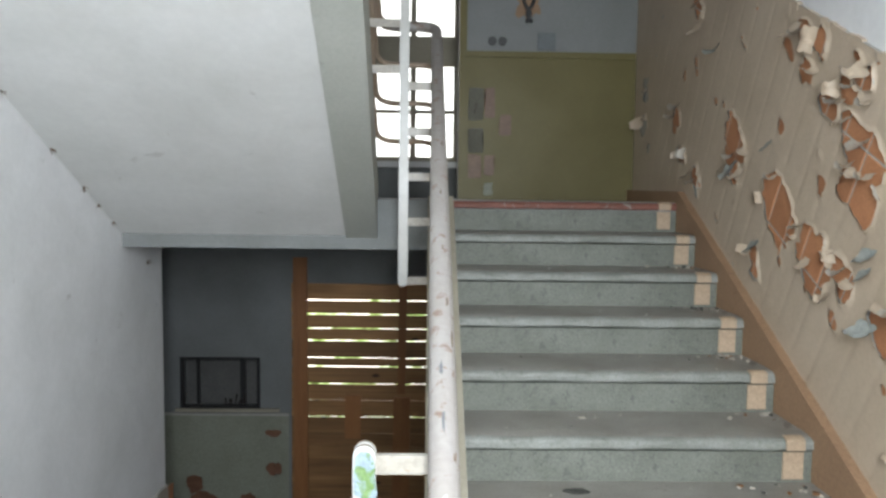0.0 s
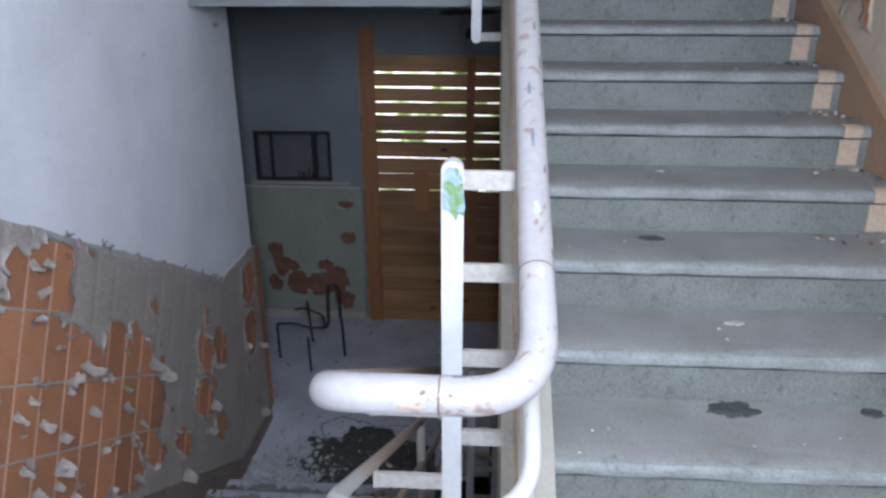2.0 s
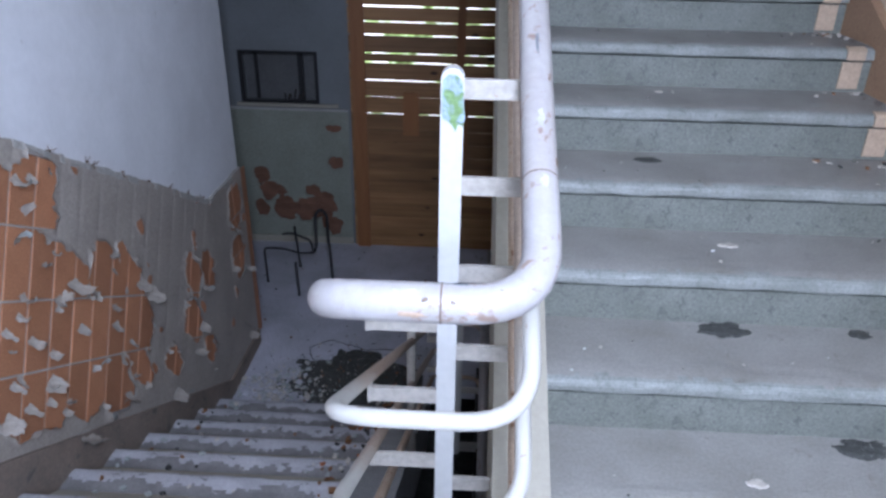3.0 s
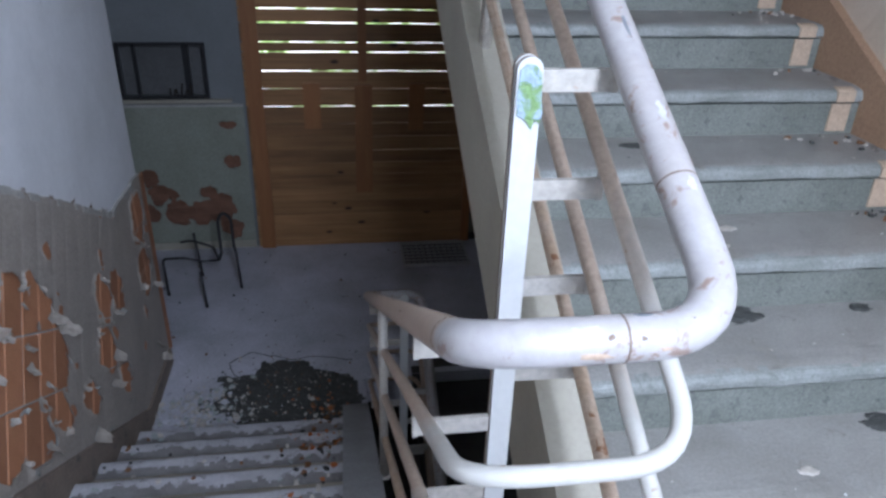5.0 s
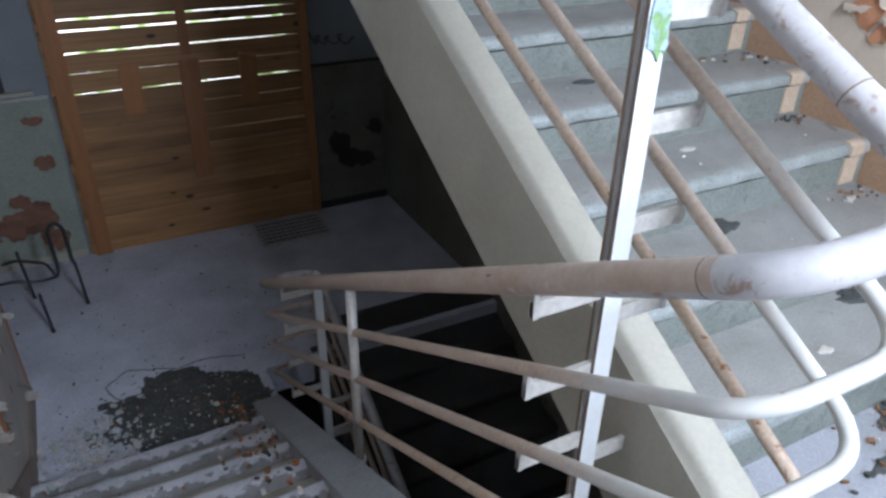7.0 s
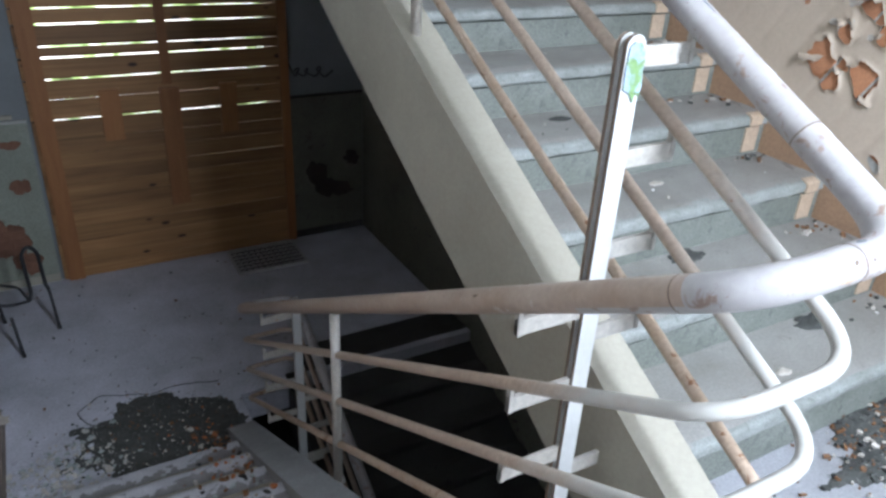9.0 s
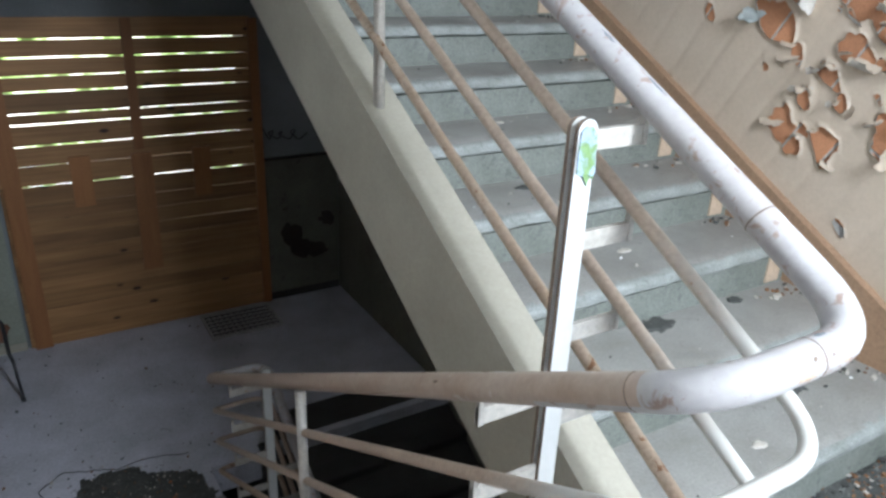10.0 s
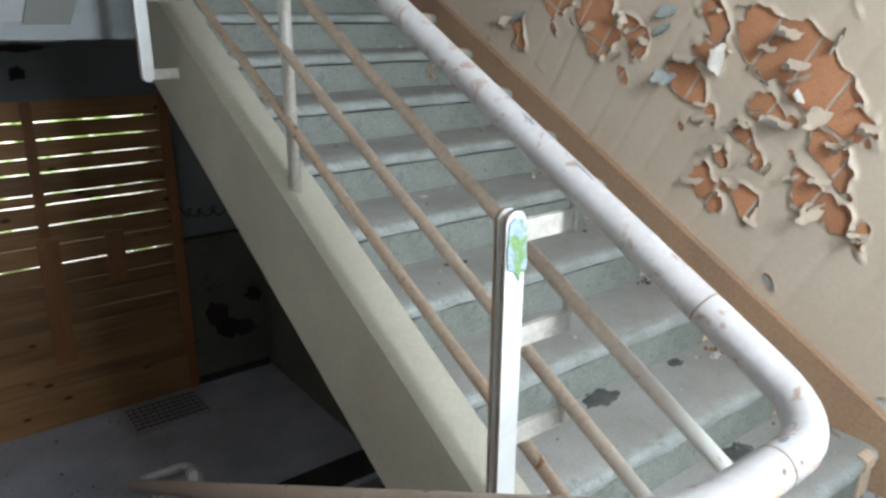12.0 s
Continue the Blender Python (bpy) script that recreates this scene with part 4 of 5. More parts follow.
LEFT_HOLES = [(0.97, 1.18, 0.12), (1.1, 1.21, 0.108), (0.85, 0.92, 0.144), (0.98, 0.92, 0.144), (0.78, 0.67, 0.144), (0.89, 0.62, 0.144), (0.71, 0.38, 0.156),
               (1.15, 0.83, 0.132), (1.41, 0.91, 0.12), (1.6, 0.91, 0.096), (1.62, 0.66, 0.132), (1.1, 0.6, 0.144), (1.32, 0.61, 0.144), (1.55, 0.63, 0.132),
               (0.86, 0.42, 0.144), (1.07, 0.36, 0.144), (1.3, 0.35, 0.132), (1.58, 0.4, 0.096), (2.29, 0.89, 0.11), (2.49, 0.92, 0.099), (2.22, 0.61, 0.11),
               (2.38, 0.35, 0.088), (3.08, 1.22, 0.121), (3.06, 0.89, 0.121), (1.89, 0.37, 0.077), (1.15, 1.31, 0.072), (0.45, 0.75, 0.192), (0.4, 0.4, 0.156),
               (0.62, 1.0, 0.168), (0.58, 0.6, 0.168), (0.35, 1.05, 0.12), (0.7, 1.22, 0.096)]


PITCH_W, PITCH_U = 0.268, 0.15
PHASE = 0.04                          # start of the tiling along the left wall


def groove(u, w):
    """How far the paint sinks into the joints between the tiles."""
    a = abs((u / PITCH_U) % 1.0 - 0.5) * PITCH_U
    c = abs(((1.22 - w) / PITCH_W + 0.5) % 1.0 - 0.5) * PITCH_W
    k = 0.75 + 0.5 * noise.noise(Vector((u * 3, w * 3, 5)))
    return 0.0055 * k * (max(0.0, 1 - a / 0.012) ** 1.5 + 0.22 * max(0.0, 1 - c / 0.012) ** 1.5)


def right_place(s, v, d):
    z = line_right(s) + v
    g = groove(s * COS + (z - 0.165) * SIN, -s * SIN + (z - 0.165) * COS)
    return Vector((X_RIGHT - 0.0185 - d + g, s, z))


def left_place(s, v, d):
    z = line_left(s) + v
    g = groove((s + 0.3) * COS - z * SIN - PHASE, (s + 0.3) * SIN + z * COS) if s < 2.68 else 0.0
    return Vector((X_LEFT + 0.0185 + d - g, s, z))


rng = random.Random(5)
tile = tile_mesh("tile", PITCH_W - 0.008, PITCH_U - 0.008, 0.010, M_TILE)


def lay_tiles(wall, x, face, slope, origin, line, y0, y1):
    """Tiles along the slope of a flight, in rows parallel to it."""
    ang = math.atan(slope)
    u, w = Vector((0, math.cos(ang), math.sin(ang))), Vector((0, -math.sin(ang), math.cos(ang)))
    turn = Matrix.Rotation(ang, 4, 'X')
    if face < 0:
        turn = turn @ Matrix.Rotation(math.pi, 4, 'Z')
    for row in range(5):
        for col in range(-4, 34):
            c = Vector(origin) + w * (1.086 - PITCH_W * row) + u * (PITCH_U * col + (PHASE if slope < 0 else 0.0))
            if not y0 < c.y < y1:
                continue
            v = c.z - line(c.y)
            if v < 0.03 or v > DADO - 0.08:
                continue
            share("tile", tile, wall, Matrix.Translation((x + face * (0.0035 + rng.uniform(0, 0.0018)), c.y, c.z)) @ turn)


# mortar beds
def bed(name, x0, x1, line, y0, y1, wall):
    b = bmesh.new()
    ys = [y0 + (y1 - y0) * i / 80 for i in range(81)]
    prism(b, [(y, line(y)) for y in ys] + [(y, line(y) + DADO) for y in reversed(ys)], x0, x1)
    return part(name, b, M_MORTAR, wall)


bed("mortar_bed", X_RIGHT - 0.0115, X_RIGHT + 0.004, line_right, -0.02, 3.72, wall_right)
bed("mortar_bed", X_LEFT - 0.004, X_LEFT + 0.0105, line_left, -0.9, Y_END - 0.001, wall_left)
paint_skin("paint_skin", right_place, 0.0, 3.715, 0.04, DADO, 0.0105, RIGHT_HOLES, 3, 0.62, (M_CREAM, M_PALEBACK), wall_right, "peeling cream paint over tiles", 0.012, 0.016)
paint_skin("paint_skin", left_place, -0.9, Y_END - 0.002, 0.04, DADO, 0.0115, LEFT_HOLES, 8, 0.62, (M_BEIGE, M_PALEBACK), wall_left, "hanging strips of dirty beige paint", 0.014, 0.018, 1.35)
flakes = flake_meshes("paint_flake", (M_CREAM, M_CHIP), rng)
hang_flakes(flakes, wall_right, right_place, Matrix.Rotation(math.pi, 4, 'Z'), RIGHT_HOLES, 2, rng, 1.0, 1.25, 1.15, 0.6)
grey_flakes = flake_meshes("paint_flake", (M_PALEBACK, M_PALEBACK), rng)
for s, v, k, spin in ((2.08, 0.52, 1.6, 0.5), (1.81, 0.33, 1.1, 0.2), (0.98, 0.58, 1.3, -0.2), (1.02, 0.72, 0.9, 0.3), (1.00, 0.80, 1.0, 0.0), (2.30, 1.0, 0.9, 0.4), (1.72, 0.80, 0.8, 0.3)):
    share("paint_flake", rng.choice(grey_flakes), wall_right, Matrix.Translation(right_place(s, v, 0.004)) @ Matrix.Rotation(math.pi, 4, 'Z') @ Matrix.Rotation(spin, 4, 'X') @ Matrix.Diagonal((k, k * 1.1, k, 1)))
flakes = flake_meshes("paint_flake", (M_BEIGE, M_PALEBACK), rng)
hang_flakes(flakes, wall_left, left_place, Matrix.Identity(4), LEFT_HOLES, 2, rng, 1.35, 0.6, 1.5, 0.8)


big_curls = ((1.40, 0.26, 1.2), (1.85, 0.16, 1.3), (1.02, 0.14, 1.4), (2.20, 0.40, 1.0), (2.30, 0.56, 1.1), (3.10, 0.20, 1.0), (3.05, 0.34, 1.0), (0.90, 0.42, 1.1),
             (0.75, 0.34, 1.0), (1.18, 0.86, 1.2), (1.10, 0.80, 1.0), (1.70, 0.86, 1.1), (1.78, 0.80, 1.2), (0.62, 0.30, 1.1), (3.20, 0.70, 0.8))
for s, v, k in big_curls:
    m = Matrix.Translation(left_place(s, v, 0.004)) @ Matrix.Rotation(rng.uniform(-0.5, 0.5), 4, 'X') @ Matrix.Diagonal((k * 1.3, k * 0.75, k * 1.2, 1))
    share("paint_flake", rng.choice(flakes), wall_left, m)


def ragged_cap(x0, face, line, y0, y1, wall, mat_):
    """The broken upper edge of the tiling."""
    b = bmesh.new()
    y = y0
    while y < y1 - 0.001:
        n = min(y + rng.uniform(0.02, 0.07), y1)
        lo, hi, d = DADO - 0.022 - rng.uniform(0, 0.01), DADO + rng.uniform(-0.004, 0.010), 0.014 + rng.uniform(0, 0.008)
        prism(b, [(y, line(y) + lo), (n, line(n) + lo), (n, line(n) + hi), (y, line(y) + hi)], *sorted((x0, x0 + face * d)))
        y = n
    part("dado_edge", b, mat_, wall, "broken upper edge of the tiling")


ragged_cap(X_RIGHT, -1, line_right, 0.0, 3.72, wall_right, M_CREAM)
ragged_cap(X_LEFT, 1, line_left, -0.9, Y_END - 0.001, wall_left, M_MORTAR)

# ---- far wall of the lower landing ----
def back_place(s, v, d):
    return Vector((s, Y_BACK - 0.0135 - d, v))


bm = bmesh.new()
box(bm, -2.45, -1.345, Y_BACK - 0.003, Y_BACK + 0.002, -1.585, -0.36)
part("brick_bed", bm, M_BRICK, wall_back)
brick = tile_mesh("brick", 0.062, 0.20, 0.008, M_BRICK)
for row in range(14):
    for col in range(6):
        x = -2.36 + 0.21 * col + (0.105 if row % 2 else 0.0)
        z = -1.56 + 0.072 * row
        if x < -1.42:
            share("brick", brick, wall_back, Matrix.Translation((x, Y_BACK + 0.001, z)) @ Matrix.Rotation(-math.pi / 2, 4, 'Z'))
BACK_HOLES = [(-2.20, -0.93, 0.08), (-2.12, -1.12, 0.09), (-2.22, -1.30, 0.08), (-1.98, -1.30, 0.12), (-1.80, -1.28, 0.12), (-1.62, -1.22, 0.13), (-1.55, -1.42, 0.10),
              (-1.45, -0.47, 0.05), (-1.46, -0.80, 0.07), (-2.02, -1.10, 0.06), (-1.70, -1.08, 0.07)]
paint_skin("paint_skin", back_place, -3.59, -1.338, -1.59, -0.305, 0.02, BACK_HOLES, 4, 1.1, (M_GREENISH, M_MORTAR), wall_back, "pale green paint broken away to brick", 0.010, 0.03)
bm = bmesh.new()
box(bm, 0.66, X_RIGHT - 0.01, Y_BACK - 0.004, Y_BACK + 0.002, -1.6, -0.31)
part("sooty_plaster", bm, M_SOOT, wall_back, "soot-black bare plaster")
# the left side's green dado again, darkened to stand for shade; burnt holes
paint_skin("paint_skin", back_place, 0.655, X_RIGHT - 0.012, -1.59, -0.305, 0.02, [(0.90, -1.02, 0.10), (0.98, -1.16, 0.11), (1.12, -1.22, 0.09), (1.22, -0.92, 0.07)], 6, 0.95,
           (M_DARKGREEN, M_MORTAR), wall_back, "green paint darkened for shade, with burnt patches", 0.010, 0.03)
for x0, x1 in ((-3.59, -1.338), (0.655, X_RIGHT - 0.012)):
    bm = bmesh.new()
    box(bm, x0, x1, Y_BACK - 0.024, Y_BACK + 0.002, -0.315, -0.295)
    part("trim", bm, M_SOOT if x0 > 0 else M_MORTAR, wall_back)
    bm = bmesh.new()
    box(bm, x0, x1, Y_BACK - 0.022, Y_BACK + 0.002, -1.65, -1.58)
    # right of the doorway the skirting has the shade put into its colour
    part("skirting", bm, M_SHADEGRIME if x0 > 0 else M_KERB, wall_back)
bm = bmesh.new()
tube(bm, rounded([(0.66, 5.052, -0.02), (0.72, 5.052, -0.14), (0.76, 5.052, -0.05), (0.70, 5.052, -0.08), (0.80, 5.052, -0.14), (0.84, 5.052, -0.06),
                  (0.79, 5.052, -0.09), (0.90, 5.052, -0.15), (0.96, 5.052, -0.06), (0.90, 5.052, -0.07), (0.98, 5.052, -0.16), (1.06, 5.052, -0.10)], 0.03, 4), 0.007, 6)
part("scrawl", bm, M_INK, wall_back, "illegible black spray scrawl")


def blotch(cx, cz, rx, rz, y, seed):
    b = bmesh.new()
    ring = []
    for i in range(26):
        a = 2 * math.pi * i / 26
        k = 0.75 + 0.5 * noise.noise(Vector((math.cos(a) * 2.2, math.sin(a) * 2.2, seed)))
        ring.append((cx + rx * k * math.cos(a), cz + rz * k * math.sin(a)))
    f = [b.verts.new((x, y, z)) for x, z in ring]
    r = [b.verts.new((x, y + 0.006, z)) for x, z in ring]
    b.faces.new(f)
    for i in range(26):
        b.faces.new((f[i], f[(i + 1) % 26], r[(i + 1) % 26], r[i]))
    return b


part("broken_plaster", blotch(-0.35, 1.24, 0.34, 0.035, Y_BACK - 0.004, 2.0), M_SOOT, wall_back, "dark broken plaster")
part("broken_plaster", blotch(-0.32, 1.07, 0.07, 0.06, Y_BACK - 0.004, 5.0), M_SOOT, wall_back)

cabinet = base("wall_niche", (-2.0, Y_BACK, NZ0), "empty dark wall niche with a thin black metal frame", "niche")
for x0, x1, z0, z1 in ((NX0 - 0.008, NX0 + 0.02, NZ0, NZ1), (NX1 - 0.02, NX1 + 0.008, NZ0, NZ1), (NX0 + 0.02, NX1 - 0.02, NZ1 - 0.02, NZ1), (NX0 + 0.02, NX1 - 0.02, NZ0, NZ0 + 0.02)):
    b = bmesh.new()
    box(b, x0, x1, Y_BACK - 0.012, Y_BACK + 0.03, z0, z1)
    at_world(part("frame_bar", b, M_BLACK, cabinet))
b = bmesh.new()
box(b, NX0 + 0.001, NX1 - 0.001, Y_BACK + 0.145, Y_BACK + 0.158, NZ0 + 0.001, NZ1 - 0.001)
at_world(part("back_panel", b, M_DARKGREY, cabinet, "dull grey back panel"))
for x0, x1 in ((NX0 + 0.10, NX0 + 0.125), (NX1 - 0.20, NX1 - 0.15)):
    b = bmesh.new()
    box(b, x0, x1, Y_BACK + 0.11, Y_BACK + 0.144, NZ0 + 0.001, NZ1 - 0.001)
    at_world(part("inner_bar", b, M_BLACK, cabinet))
b = bmesh.new()
for i in range(7):
    x = -1.93 + 0.028 * i
    tube(b, [(x, Y_BACK + 0.08, NZ0 + 0.001), (x + rng.uniform(-0.02, 0.02), Y_BACK + 0.09, NZ0 + rng.uniform(0.04, 0.12))], 0.007, 6)
at_world(part("scrap", b, M_SOOT, cabinet))
b = bmesh.new()
box(b, NX0 - 0.05, NX1 + 0.18, Y_BACK - 0.03, Y_BACK + 0.002, NZ0 - 0.03, NZ0 - 0.002)
bevel(b, 0.003, 1)
at_world(part("sill", b, M_KERB, cabinet))

# small fittings on the upper landing's partition
for x in (0.325, 0.395):
    b = bmesh.new()
    rings = tube(b, [(x, Y_ROOM + 0.006, 2.74), (x, Y_ROOM - 0.012, 2.74)], 0.030, 20)
    tube(b, [(x, Y_ROOM - 0.012, 2.74), (x, Y_ROOM - 0.016, 2.74)], 0.018, 16)
    tagged(new("wall_socket", mesh_of("wall_socket", b, M_SOCKET)), "round black bakelite socket on the plastered wall", "socket", "sockets on the partition")
b = bmesh.new()
box(b, 0.64, 0.76, Y_ROOM - 0.014, Y_ROOM + 0.006, 2.685, 2.80)
bevel(b, 0.004)
tagged(new("switch_plate", mesh_of("switch_plate", b, M_PLATE)), "square grey plate on the plastered wall", "switch plate")
part("broken_plaster", blotch(0.57, 3.02, 0.12, 0.15, Y_ROOM + 0.001, 9.0), M_SKIRT, wall_room, "torn plaster where a fitting was")
for dx in (-0.02, 0.02):
    b = bmesh.new()
    tube(b, rounded([(0.57 + dx, Y_ROOM + 0.005, 3.15), (0.57 + 2 * dx, Y_ROOM - 0.02, 3.0), (0.57 - dx, Y_ROOM - 0.015, 2.93), (0.575 + dx, Y_ROOM - 0.01, 2.87)], 0.05), 0.012, 8)
    part("cable_end", b, M_SOCKET, wall_room)

# ---- chair frame ----
chair = base("chair", (-1.75, 4.24, Z_LOW), "bare black tubular steel chair frame without seat", "chair")
LEGS = [(-1.97, 4.22), (-1.64, 4.01), (-1.40, 4.29), (-1.75, 4.53)]
TOPS = [(-1.975, 4.22, Z_LOW + 0.31), (-1.66, 4.05, Z_LOW + 0.30), (-1.415, 4.30, Z_LOW + 0.33), (-1.77, 4.50, Z_LOW + 0.42)]
for (x, y), top in zip(LEGS, TOPS):
    b = bmesh.new()
    tube(b, [(x, y, Z_LOW + 0.012), top], 0.011, 10)
    leg = at_world(part("leg", b, M_BLACK, chair))
    b = bmesh.new()
    tube(b, [(x, y, Z_LOW), (x, y, Z_LOW + 0.02)], 0.014, 10)
    at_world(part("foot", b, M_SOCKET, leg))
b = bmesh.new()
tube(b, rounded([TOPS[0], (-1.96, 4.22, Z_LOW + 0.335), (-1.80, 4.20, Z_LOW + 0.35), (-1.66, 4.20, Z_LOW + 0.31), (-1.545, 4.24, Z_LOW + 0.30)], 0.04), 0.011, 10)
tube(b, rounded([(-1.87, 4.44, Z_LOW + 0.37), (-1.78, 4.42, Z_LOW + 0.395), (-1.60, 4.36, Z_LOW + 0.36), (-1.545, 4.24, Z_LOW + 0.30)], 0.04), 0.010, 10)
at_world(part("seat_frame", b, M_BLACK, chair))
b = bmesh.new()
tube(b, rounded([(-1.545, 4.24, Z_LOW + 0.30), (-1.525, 4.27, Z_LOW + 0.34), (-1.535, 4.33, Z_LOW + 0.62), (-1.49, 4.34, Z_LOW + 0.675), (-1.435, 4.35, Z_LOW + 0.62),
                 (-1.43, 4.32, Z_LOW + 0.37), TOPS[2]], 0.06), 0.013, 10)
at_world(part("back_frame", b, M_BLACK, chair))

# ---- torn rusty scraps under the handrail ----
for y in (0.62, 1.42):
    z = hand_up(y) - 0.03
    b = bmesh.new()
    tube(b, rounded([(-0.06, y, z + 0.012), (-0.052, y - 0.004, z - 0.02), (-0.060, y + 0.006, z - 0.045), (-0.048, y, z - 0.06)], 0.02, 3), 0.006, 6)
    at_world(part("scrap", b, M_RUST, railing, "dangling rusty scrap"))

# ---- floor grate ----
grate = base("floor_grate", (0.26, 4.70, Z_LOW), "loose pale metal lattice grate lying on the floor", "grate")
gx0, gx1, gy0, gy1 = -0.015, 0.59, 4.525, 4.975
for x0, x1, y0, y1 in ((gx0, gx1, gy0, gy0 + 0.02), (gx0, gx1, gy1 - 0.02, gy1), (gx0, gx0 + 0.02, gy0 + 0.02, gy1 - 0.02), (gx1 - 0.02, gx1, gy0 + 0.02, gy1 - 0.02)):
    b = bmesh.new()
    box(b, x0, x1, y0, y1, Z_LOW, Z_LOW + 0.022)
    at_world(part("edge_bar", b, M_STEEL, grate))
b = bmesh.new()
box(b, -0.015, 0.015, gy0 + 0.02, gy1 - 0.02, Z_LOW + 0.004, Z_LOW + 0.018)
bar_y = mesh_of("bar", b, M_STEEL)
b = bmesh.new()
box(b, gx0 + 0.02, gx1 - 0.02, -0.009, 0.009, Z_LOW + 0.006, Z_LOW + 0.020)
bar_x = mesh_of("cross_bar", b, M_DARKGREY)
for i in range(1, 12):
    at_world(share("bar", bar_y, grate)).matrix_basis = Matrix.Translation((gx0 + (gx1 - gx0) * i / 12, 0, 0))
for i in range(1, 7):
    at_world(share("cross_bar", bar_x, grate)).matrix_basis = Matrix.Translation((0, gy0 + (gy1 - gy0) * i / 7, 0))


# ---- dirt, rubble and scraps ----
def mound(name, cx, cy, rx, ry, z, h, seed, mat_, label, n=44):
    """A low ragged heap of dirt."""
    verts, faces, keep = [], [], {}
    for i in range(n + 1):
        for j in range(n + 1):
            a, c = 2 * i / n - 1, 2 * j / n - 1
            q = Vector((a * 2.2, c * 2.2, seed))
            r = math.hypot(a, c) + 0.38 * noise.noise(q) + 0.15 * noise.noise(q * 3)
            t = max(0.0, 1 - r / 0.85)
            keep[i, j] = t > 0
            verts.append((cx + rx * a, cy + ry * c, z - 0.002 + (0.005 + h * min(1, 2.5 * t) * (0.35 + 0.65 * abs(noise.noise(q * 7)))) * (t > 0)))
    for i in range(n):
        for j in range(n):
            if keep[i, j] or keep[i + 1, j] or keep[i, j + 1] or keep[i + 1, j + 1]:
                k = i * (n + 1) + j
                faces.append((k, k + n + 1, k + n + 2, k + 1))
    me = bpy.data.meshes.new(name)
    me.from_pydata(verts, [], faces)
    me.materials.append(mat_)
    for f in me.polygons:
        f.use_smooth = True
    return tagged(new(name, me), label, "dirt", kind="stuff")


mound("dirt", -0.96, 2.84, 0.56, 0.42, Z_LOW, 0.03, 1.0, M_DIRT, "black damp dirt heap at the foot of the stairs")
mound("dirt", -0.72, 2.62, 0.30, 0.22, Z_LOW, 0.03, 6.0, M_DIRT, "black damp dirt heap beside the kerb")
mound("dirt", 0.575, 0.57, 0.085, 0.050, 2 * RISE, 0.010, 2.0, M_DIRT, "dark clump of dirt on a tread", 22)
mound("dirt", 0.89, 0.262, 0.085, 0.050, RISE, 0.010, 3.0, M_DIRT, "dark clump of dirt on a tread", 22)
mound("dirt", 0.975, 0.575, 0.04, 0.025, 2 * RISE, 0.005, 4.0, M_DIRT, "dark clump of dirt on a tread", 16)
mound("dirt", 0.42, 1.12, 0.05, 0.03, 4 * RISE, 0.005, 5.0, M_DIRT, "dark clump of dirt on a tread", 16)
mound("dirt", 0.92, -0.14, 0.50, 0.17, 0.0, 0.015, 7.0, M_DIRT, "dark litter and dirt at the foot of the first step")


def scatter(name, label, count, spot, size, mats, seed, thick=(0.002, 0.006)):
    """Broken chips strewn about; spot(rng) gives a point on the ground."""
    r = random.Random(seed)
    verts, faces, kinds = [], [], []
    for _ in range(count):
        p = Vector(spot(r))
        s, t, n = r.uniform(*size) * r.uniform(0.4, 1.0), r.uniform(*thick), r.choice((4, 5, 6))
        rot = Euler((r.uniform(-0.35, 0.35), r.uniform(-0.35, 0.35), r.uniform(0, 6.28))).to_matrix()
        start = r.uniform(0, 6.28)
        pts = [Vector((math.cos(start + 6.283 * i / n) * s * r.uniform(0.5, 1.0), math.sin(start + 6.283 * i / n) * s * r.uniform(0.35, 0.8), 0)) for i in range(n)]
        k = len(verts)
        bend = r.uniform(0, 0.25) * s
        for q in pts:
            verts.append(p + rot @ q + Vector((0, 0, 0.25 * s + t + bend * r.random())))
        for q in pts:
            verts.append(p + rot @ q + Vector((0, 0, 0.10 * s)))
        faces.append(tuple(range(k, k + n)))
        faces.append(tuple(range(k + 2 * n - 1, k + n - 1, -1)))
        m = r.randrange(len(mats))
        kinds += [m] * (n + 2)
        for i in range(n):
            faces.append((k + i, k + n + i, k + n + (i + 1) % n, k + (i + 1) % n))
    me = bpy.data.meshes.new(name)
    me.from_pydata([tuple(v) for v in verts], [], faces)
    for m in mats:
        me.materials.append(m)
    for f, m in zip(me.polygons, kinds):
        f.material_index = m
    return tagged(new(name, me), label, "debris", kind="stuff")


def near_floor(cx, cy, rx, ry, z):
    return lambda r: (cx + rx * r.gauss(0, 0.5), cy + ry * r.gauss(0, 0.5), z)


def crack(pts, label):
    """A jagged crack in a floor, laid as a thin dark seam."""
    r, b = random.Random(len(pts)), bmesh.new()
    line = split_long([Vector(p) for p in pts], 0.04)
    line = [p + Vector((r.uniform(-0.012, 0.012), r.uniform(-0.012, 0.012), 0)) for p in line]
    tube(b, line, 0.0035, 6)
    return tagged(new("crack", mesh_of("crack", b, M_SOOT)), label, "crack", kind="stuff")


crack([(-1.25, 3.02, Z_LOW), (-1.33, 3.10, Z_LOW), (-1.365, 3.236, Z_LOW), (-1.23, 3.35, Z_LOW), (-0.942, 3.235, Z_LOW), (-0.78, 3.255, Z_LOW), (-0.51, 3.185, Z_LOW)], "dark crack in the dusty concrete floor")


def on_up_treads(r):
    k = r.choice((1, 2, 2, 3, 4, 5, 6, 7, 8))
    return (1.27 - abs(r.gauss(0, 0.12)), GO * k - abs(r.gauss(0, 0.06)) - 0.012, RISE * k)


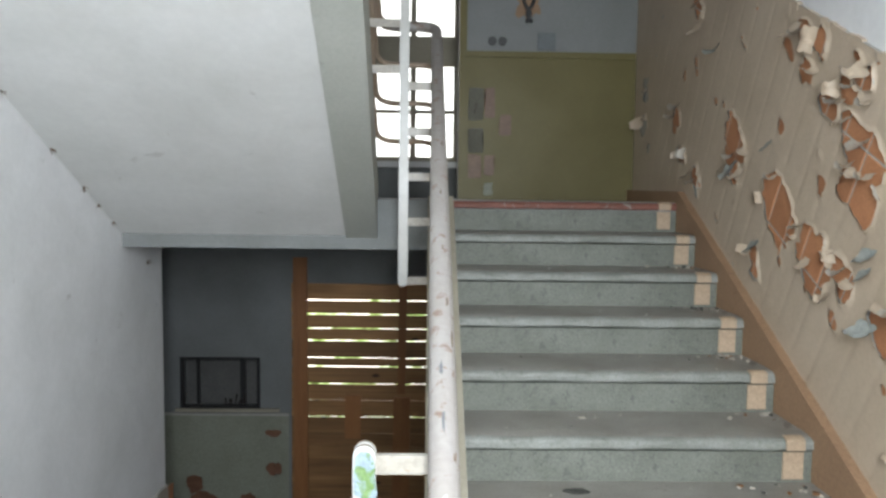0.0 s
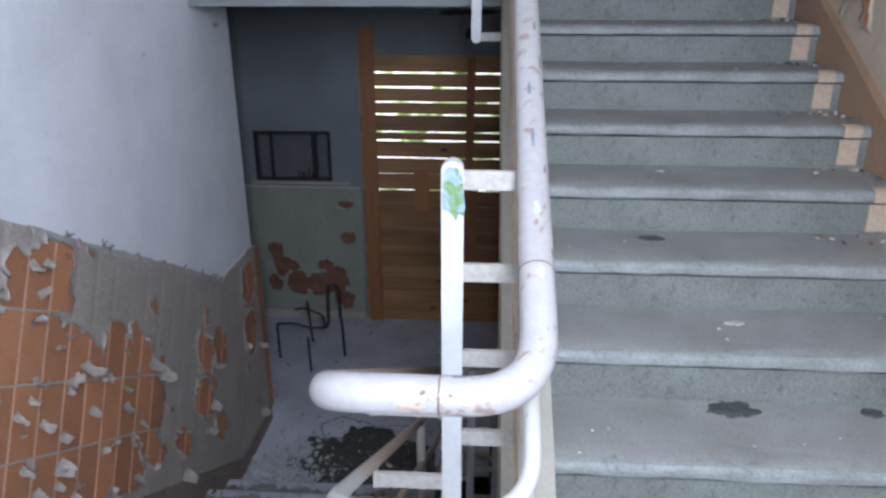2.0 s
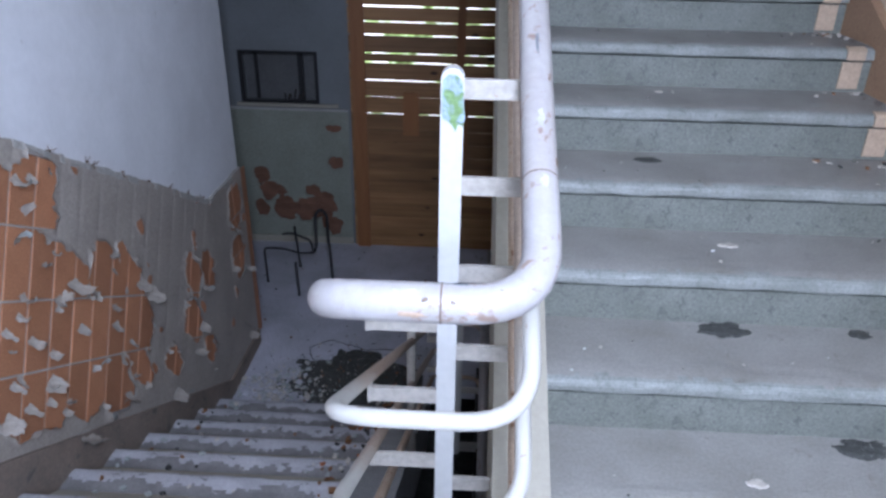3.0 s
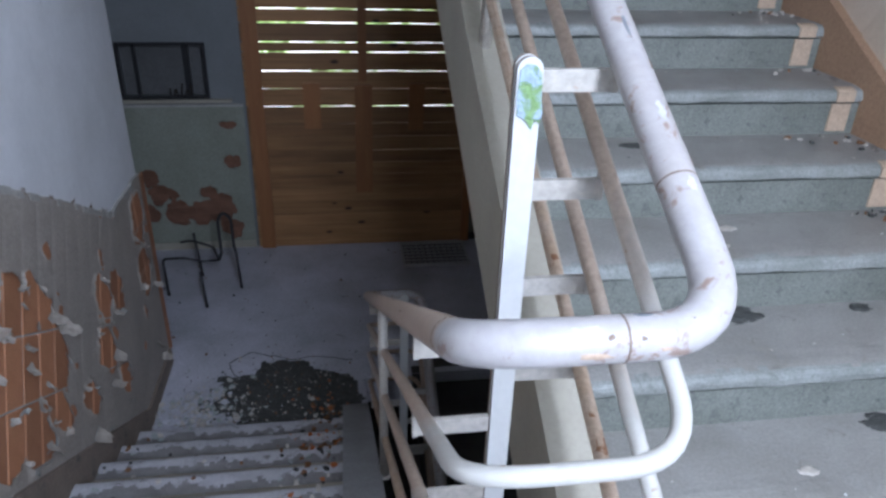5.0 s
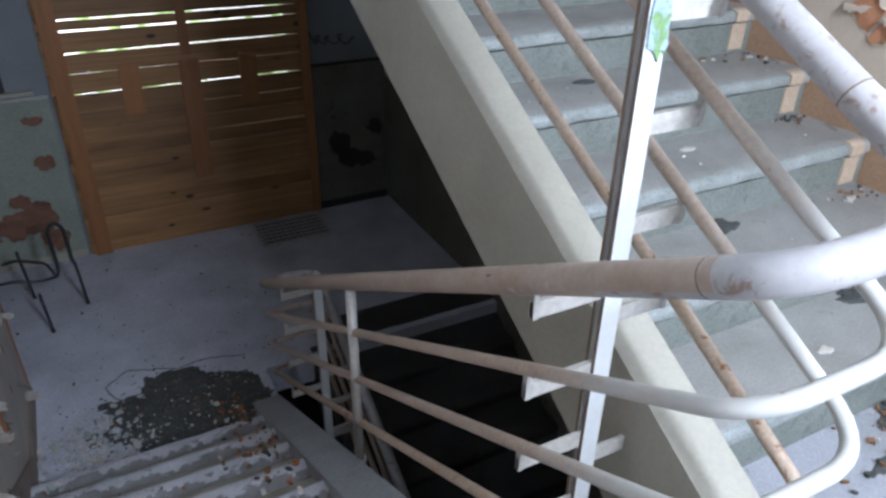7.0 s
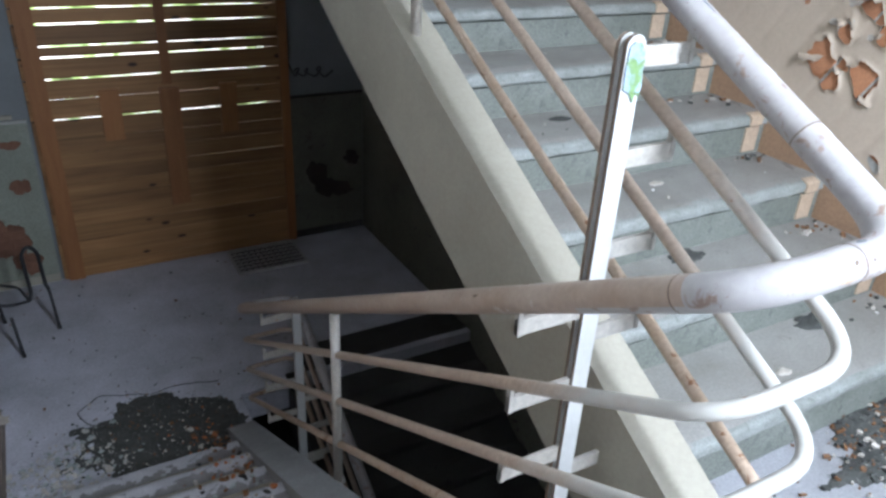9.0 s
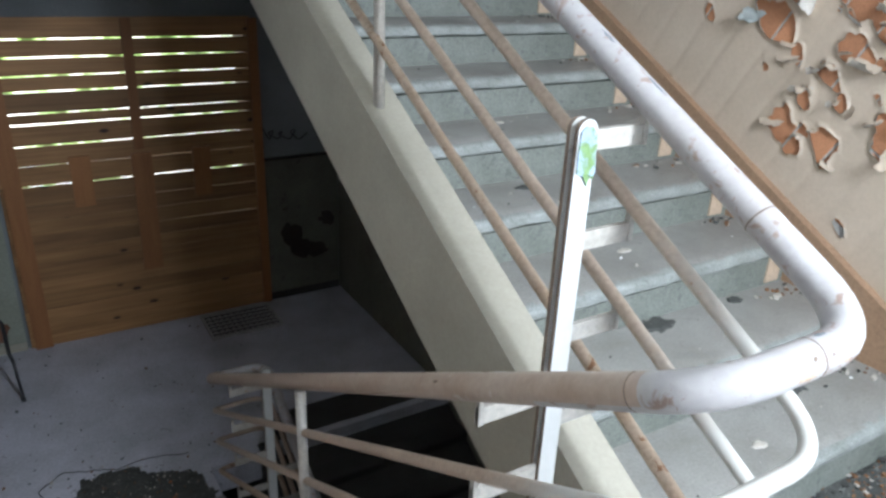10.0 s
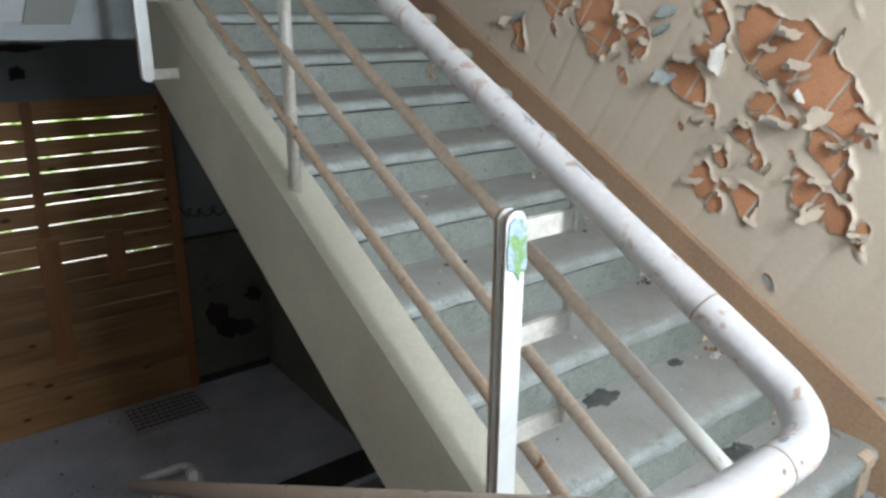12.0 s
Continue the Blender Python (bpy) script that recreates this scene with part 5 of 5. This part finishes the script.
def any_up_tread(r):
    k = r.randrange(1, 10)
    return (r.uniform(0.1, 1.25), GO * (k - 1) + r.uniform(0.03, 0.29), RISE * k)


def on_down_treads(r):
    k = r.randrange(1, 10)
    return (r.choice((-0.64 - abs(r.gauss(0, 0.12)), X_LEFT + 0.06 + abs(r.gauss(0, 0.3)))), GO * (k - 1) - r.uniform(0.03, 0.28), -RISE * k)


scatter("debris", "dry leaves and paint chips on the treads by the wall", 120, on_up_treads, (0.008, 0.022), (M_LEAF, M_CHIP, M_DIRT), 1)
scatter("debris", "tiny pale chips strewn over the treads", 70, any_up_tread, (0.003, 0.010), (M_CHIP, M_WHITE, M_DIRT), 2, (0.001, 0.002))
scatter("debris", "paint chips and broken tile on the lower stairs", 230, on_down_treads, (0.010, 0.035), (M_CHIP, M_SHADEGRIME, M_PALEBACK, M_LEAF), 3)
scatter("debris", "dead leaves and rubble at the foot of the first step", 1100, near_floor(0.98, -0.13, 0.42, 0.13, 0.005), (0.005, 0.018), (M_LEAF, M_DIRT, M_LEAF, M_DIRT, M_LEAF, M_SHADEGRIME, M_CHIP), 4)
scatter("debris", "orange broken terracotta beside the kerb", 70, near_floor(-0.72, 2.62, 0.16, 0.22, Z_LOW + 0.015), (0.012, 0.035), (M_ORANGE, M_ORANGE, M_LEAF, M_CHIP), 5)
scatter("debris", "pale paint chips in the dirt by the left wall", 420, near_floor(-1.48, 2.70, 0.36, 0.26, Z_LOW + 0.004), (0.008, 0.038), (M_CHIP, M_PALEBACK, M_FLOOR, M_MORTAR), 6)
scatter("debris", "small grey crumbs on the dirt heap", 420, near_floor(-0.95, 2.85, 0.55, 0.4, Z_LOW + 0.02), (0.004, 0.015), (M_CHIP, M_DIRT, M_SHADEGRIME, M_LEAF), 7)
scatter("debris", "dark crumbs scattered over the lower floor", 150, lambda r: (r.uniform(-2.3, 0.2), r.uniform(2.9, 4.95), Z_LOW), (0.004, 0.020), (M_DIRT, M_DIRT, M_LEAF), 8, (0.002, 0.004))
scatter("debris", "white specks on the landing", 40, lambda r: (r.uniform(0.1, 1.2), r.uniform(-0.7, -0.02), 0.0), (0.004, 0.014), (M_CHIP, M_WHITE), 9, (0.001, 0.002))
scatter("debris", "broken orange terracotta and leaves on the bottom treads", 130,
        lambda r: (lambda k: (-0.60 - abs(r.gauss(0, 0.13)), GO * (k - 1) - r.uniform(0.02, 0.28), -RISE * k))(r.choice((5, 6, 7, 8, 8, 9, 9))), (0.010, 0.034), (M_ORANGE, M_LEAF, M_SHADEGRIME, M_LEAF, M_CHIP), 12)
mound("splash", 0.63, 0.805, 0.035, 0.02, 3 * RISE, 0.002, 8.0, M_CHIP, "white bird droppings on a tread", 16)
mound("splash", 0.50, 1.42, 0.02, 0.012, 5 * RISE, 0.002, 9.0, M_CHIP, "white bird droppings on a tread", 16)
mound("splash", 0.56, 0.12, 0.030, 0.018, RISE, 0.002, 11.0, M_CHIP, "white bird droppings on a tread", 16)



def wisps(name, label, spots, size, mat_, seed):
    """Little tufts of cobweb and torn paint."""
    r = random.Random(seed)
    b = bmesh.new()
    for p, out in spots:
        p, out = Vector(p), Vector(out)
        for i in range(7):
            d = (out + Vector((r.uniform(-1, 1), r.uniform(-1, 1), r.uniform(-1, 1)))).normalized()
            l = size * r.uniform(0.4, 1.0)
            tube(b, [p, p + d * l * 0.5 + Vector((0, 0, r.uniform(-0.004, 0.004))), p + d * l], size * 0.05, 5)
    return tagged(new(name, mesh_of(name, b, mat_)), label, "cobweb", kind="stuff")


wisps("cobweb", "dark cobweb tufts where wall and soffit meet", [((X_LEFT + 0.005, y, 1.375 + 0.565 * (2.85 - y) - 0.005), (0.6, 0, -0.5)) for y in (1.62, 1.98, 2.28, 2.43, 2.60, 2.80, 2.84, 3.05)], 0.035, M_POSTEDGE, 2)
wisps("cobweb", "brown wisps along the edge of the tiling", [((X_LEFT + 0.012, y, line_left(y) + DADO), (0.5, 0, 0.7)) for y in (1.25, 1.48, 1.52, 1.75, 1.98, 2.2, 2.42, 2.6)], 0.035, M_POSTEDGE, 3)

# tiles last
lay_tiles(wall_right, X_RIGHT, -1, 0.55, (0, 0.0, 0.165), line_right, 0.02, 3.0)
lay_tiles(wall_left, X_LEFT, 1, -0.55, (0, -0.30, 0.0), line_left, -0.2, 2.68)
for row in range(6):
    for col in range(5):
        z = Z_LOW + 0.19 + PITCH_W * row
        if z < Z_LOW + DADO - 0.05:
            share("tile", tile, wall_left, Matrix.Translation((X_LEFT + 0.0035 + rng.uniform(0, 0.0018), 2.73 + PITCH_U * col, z)))
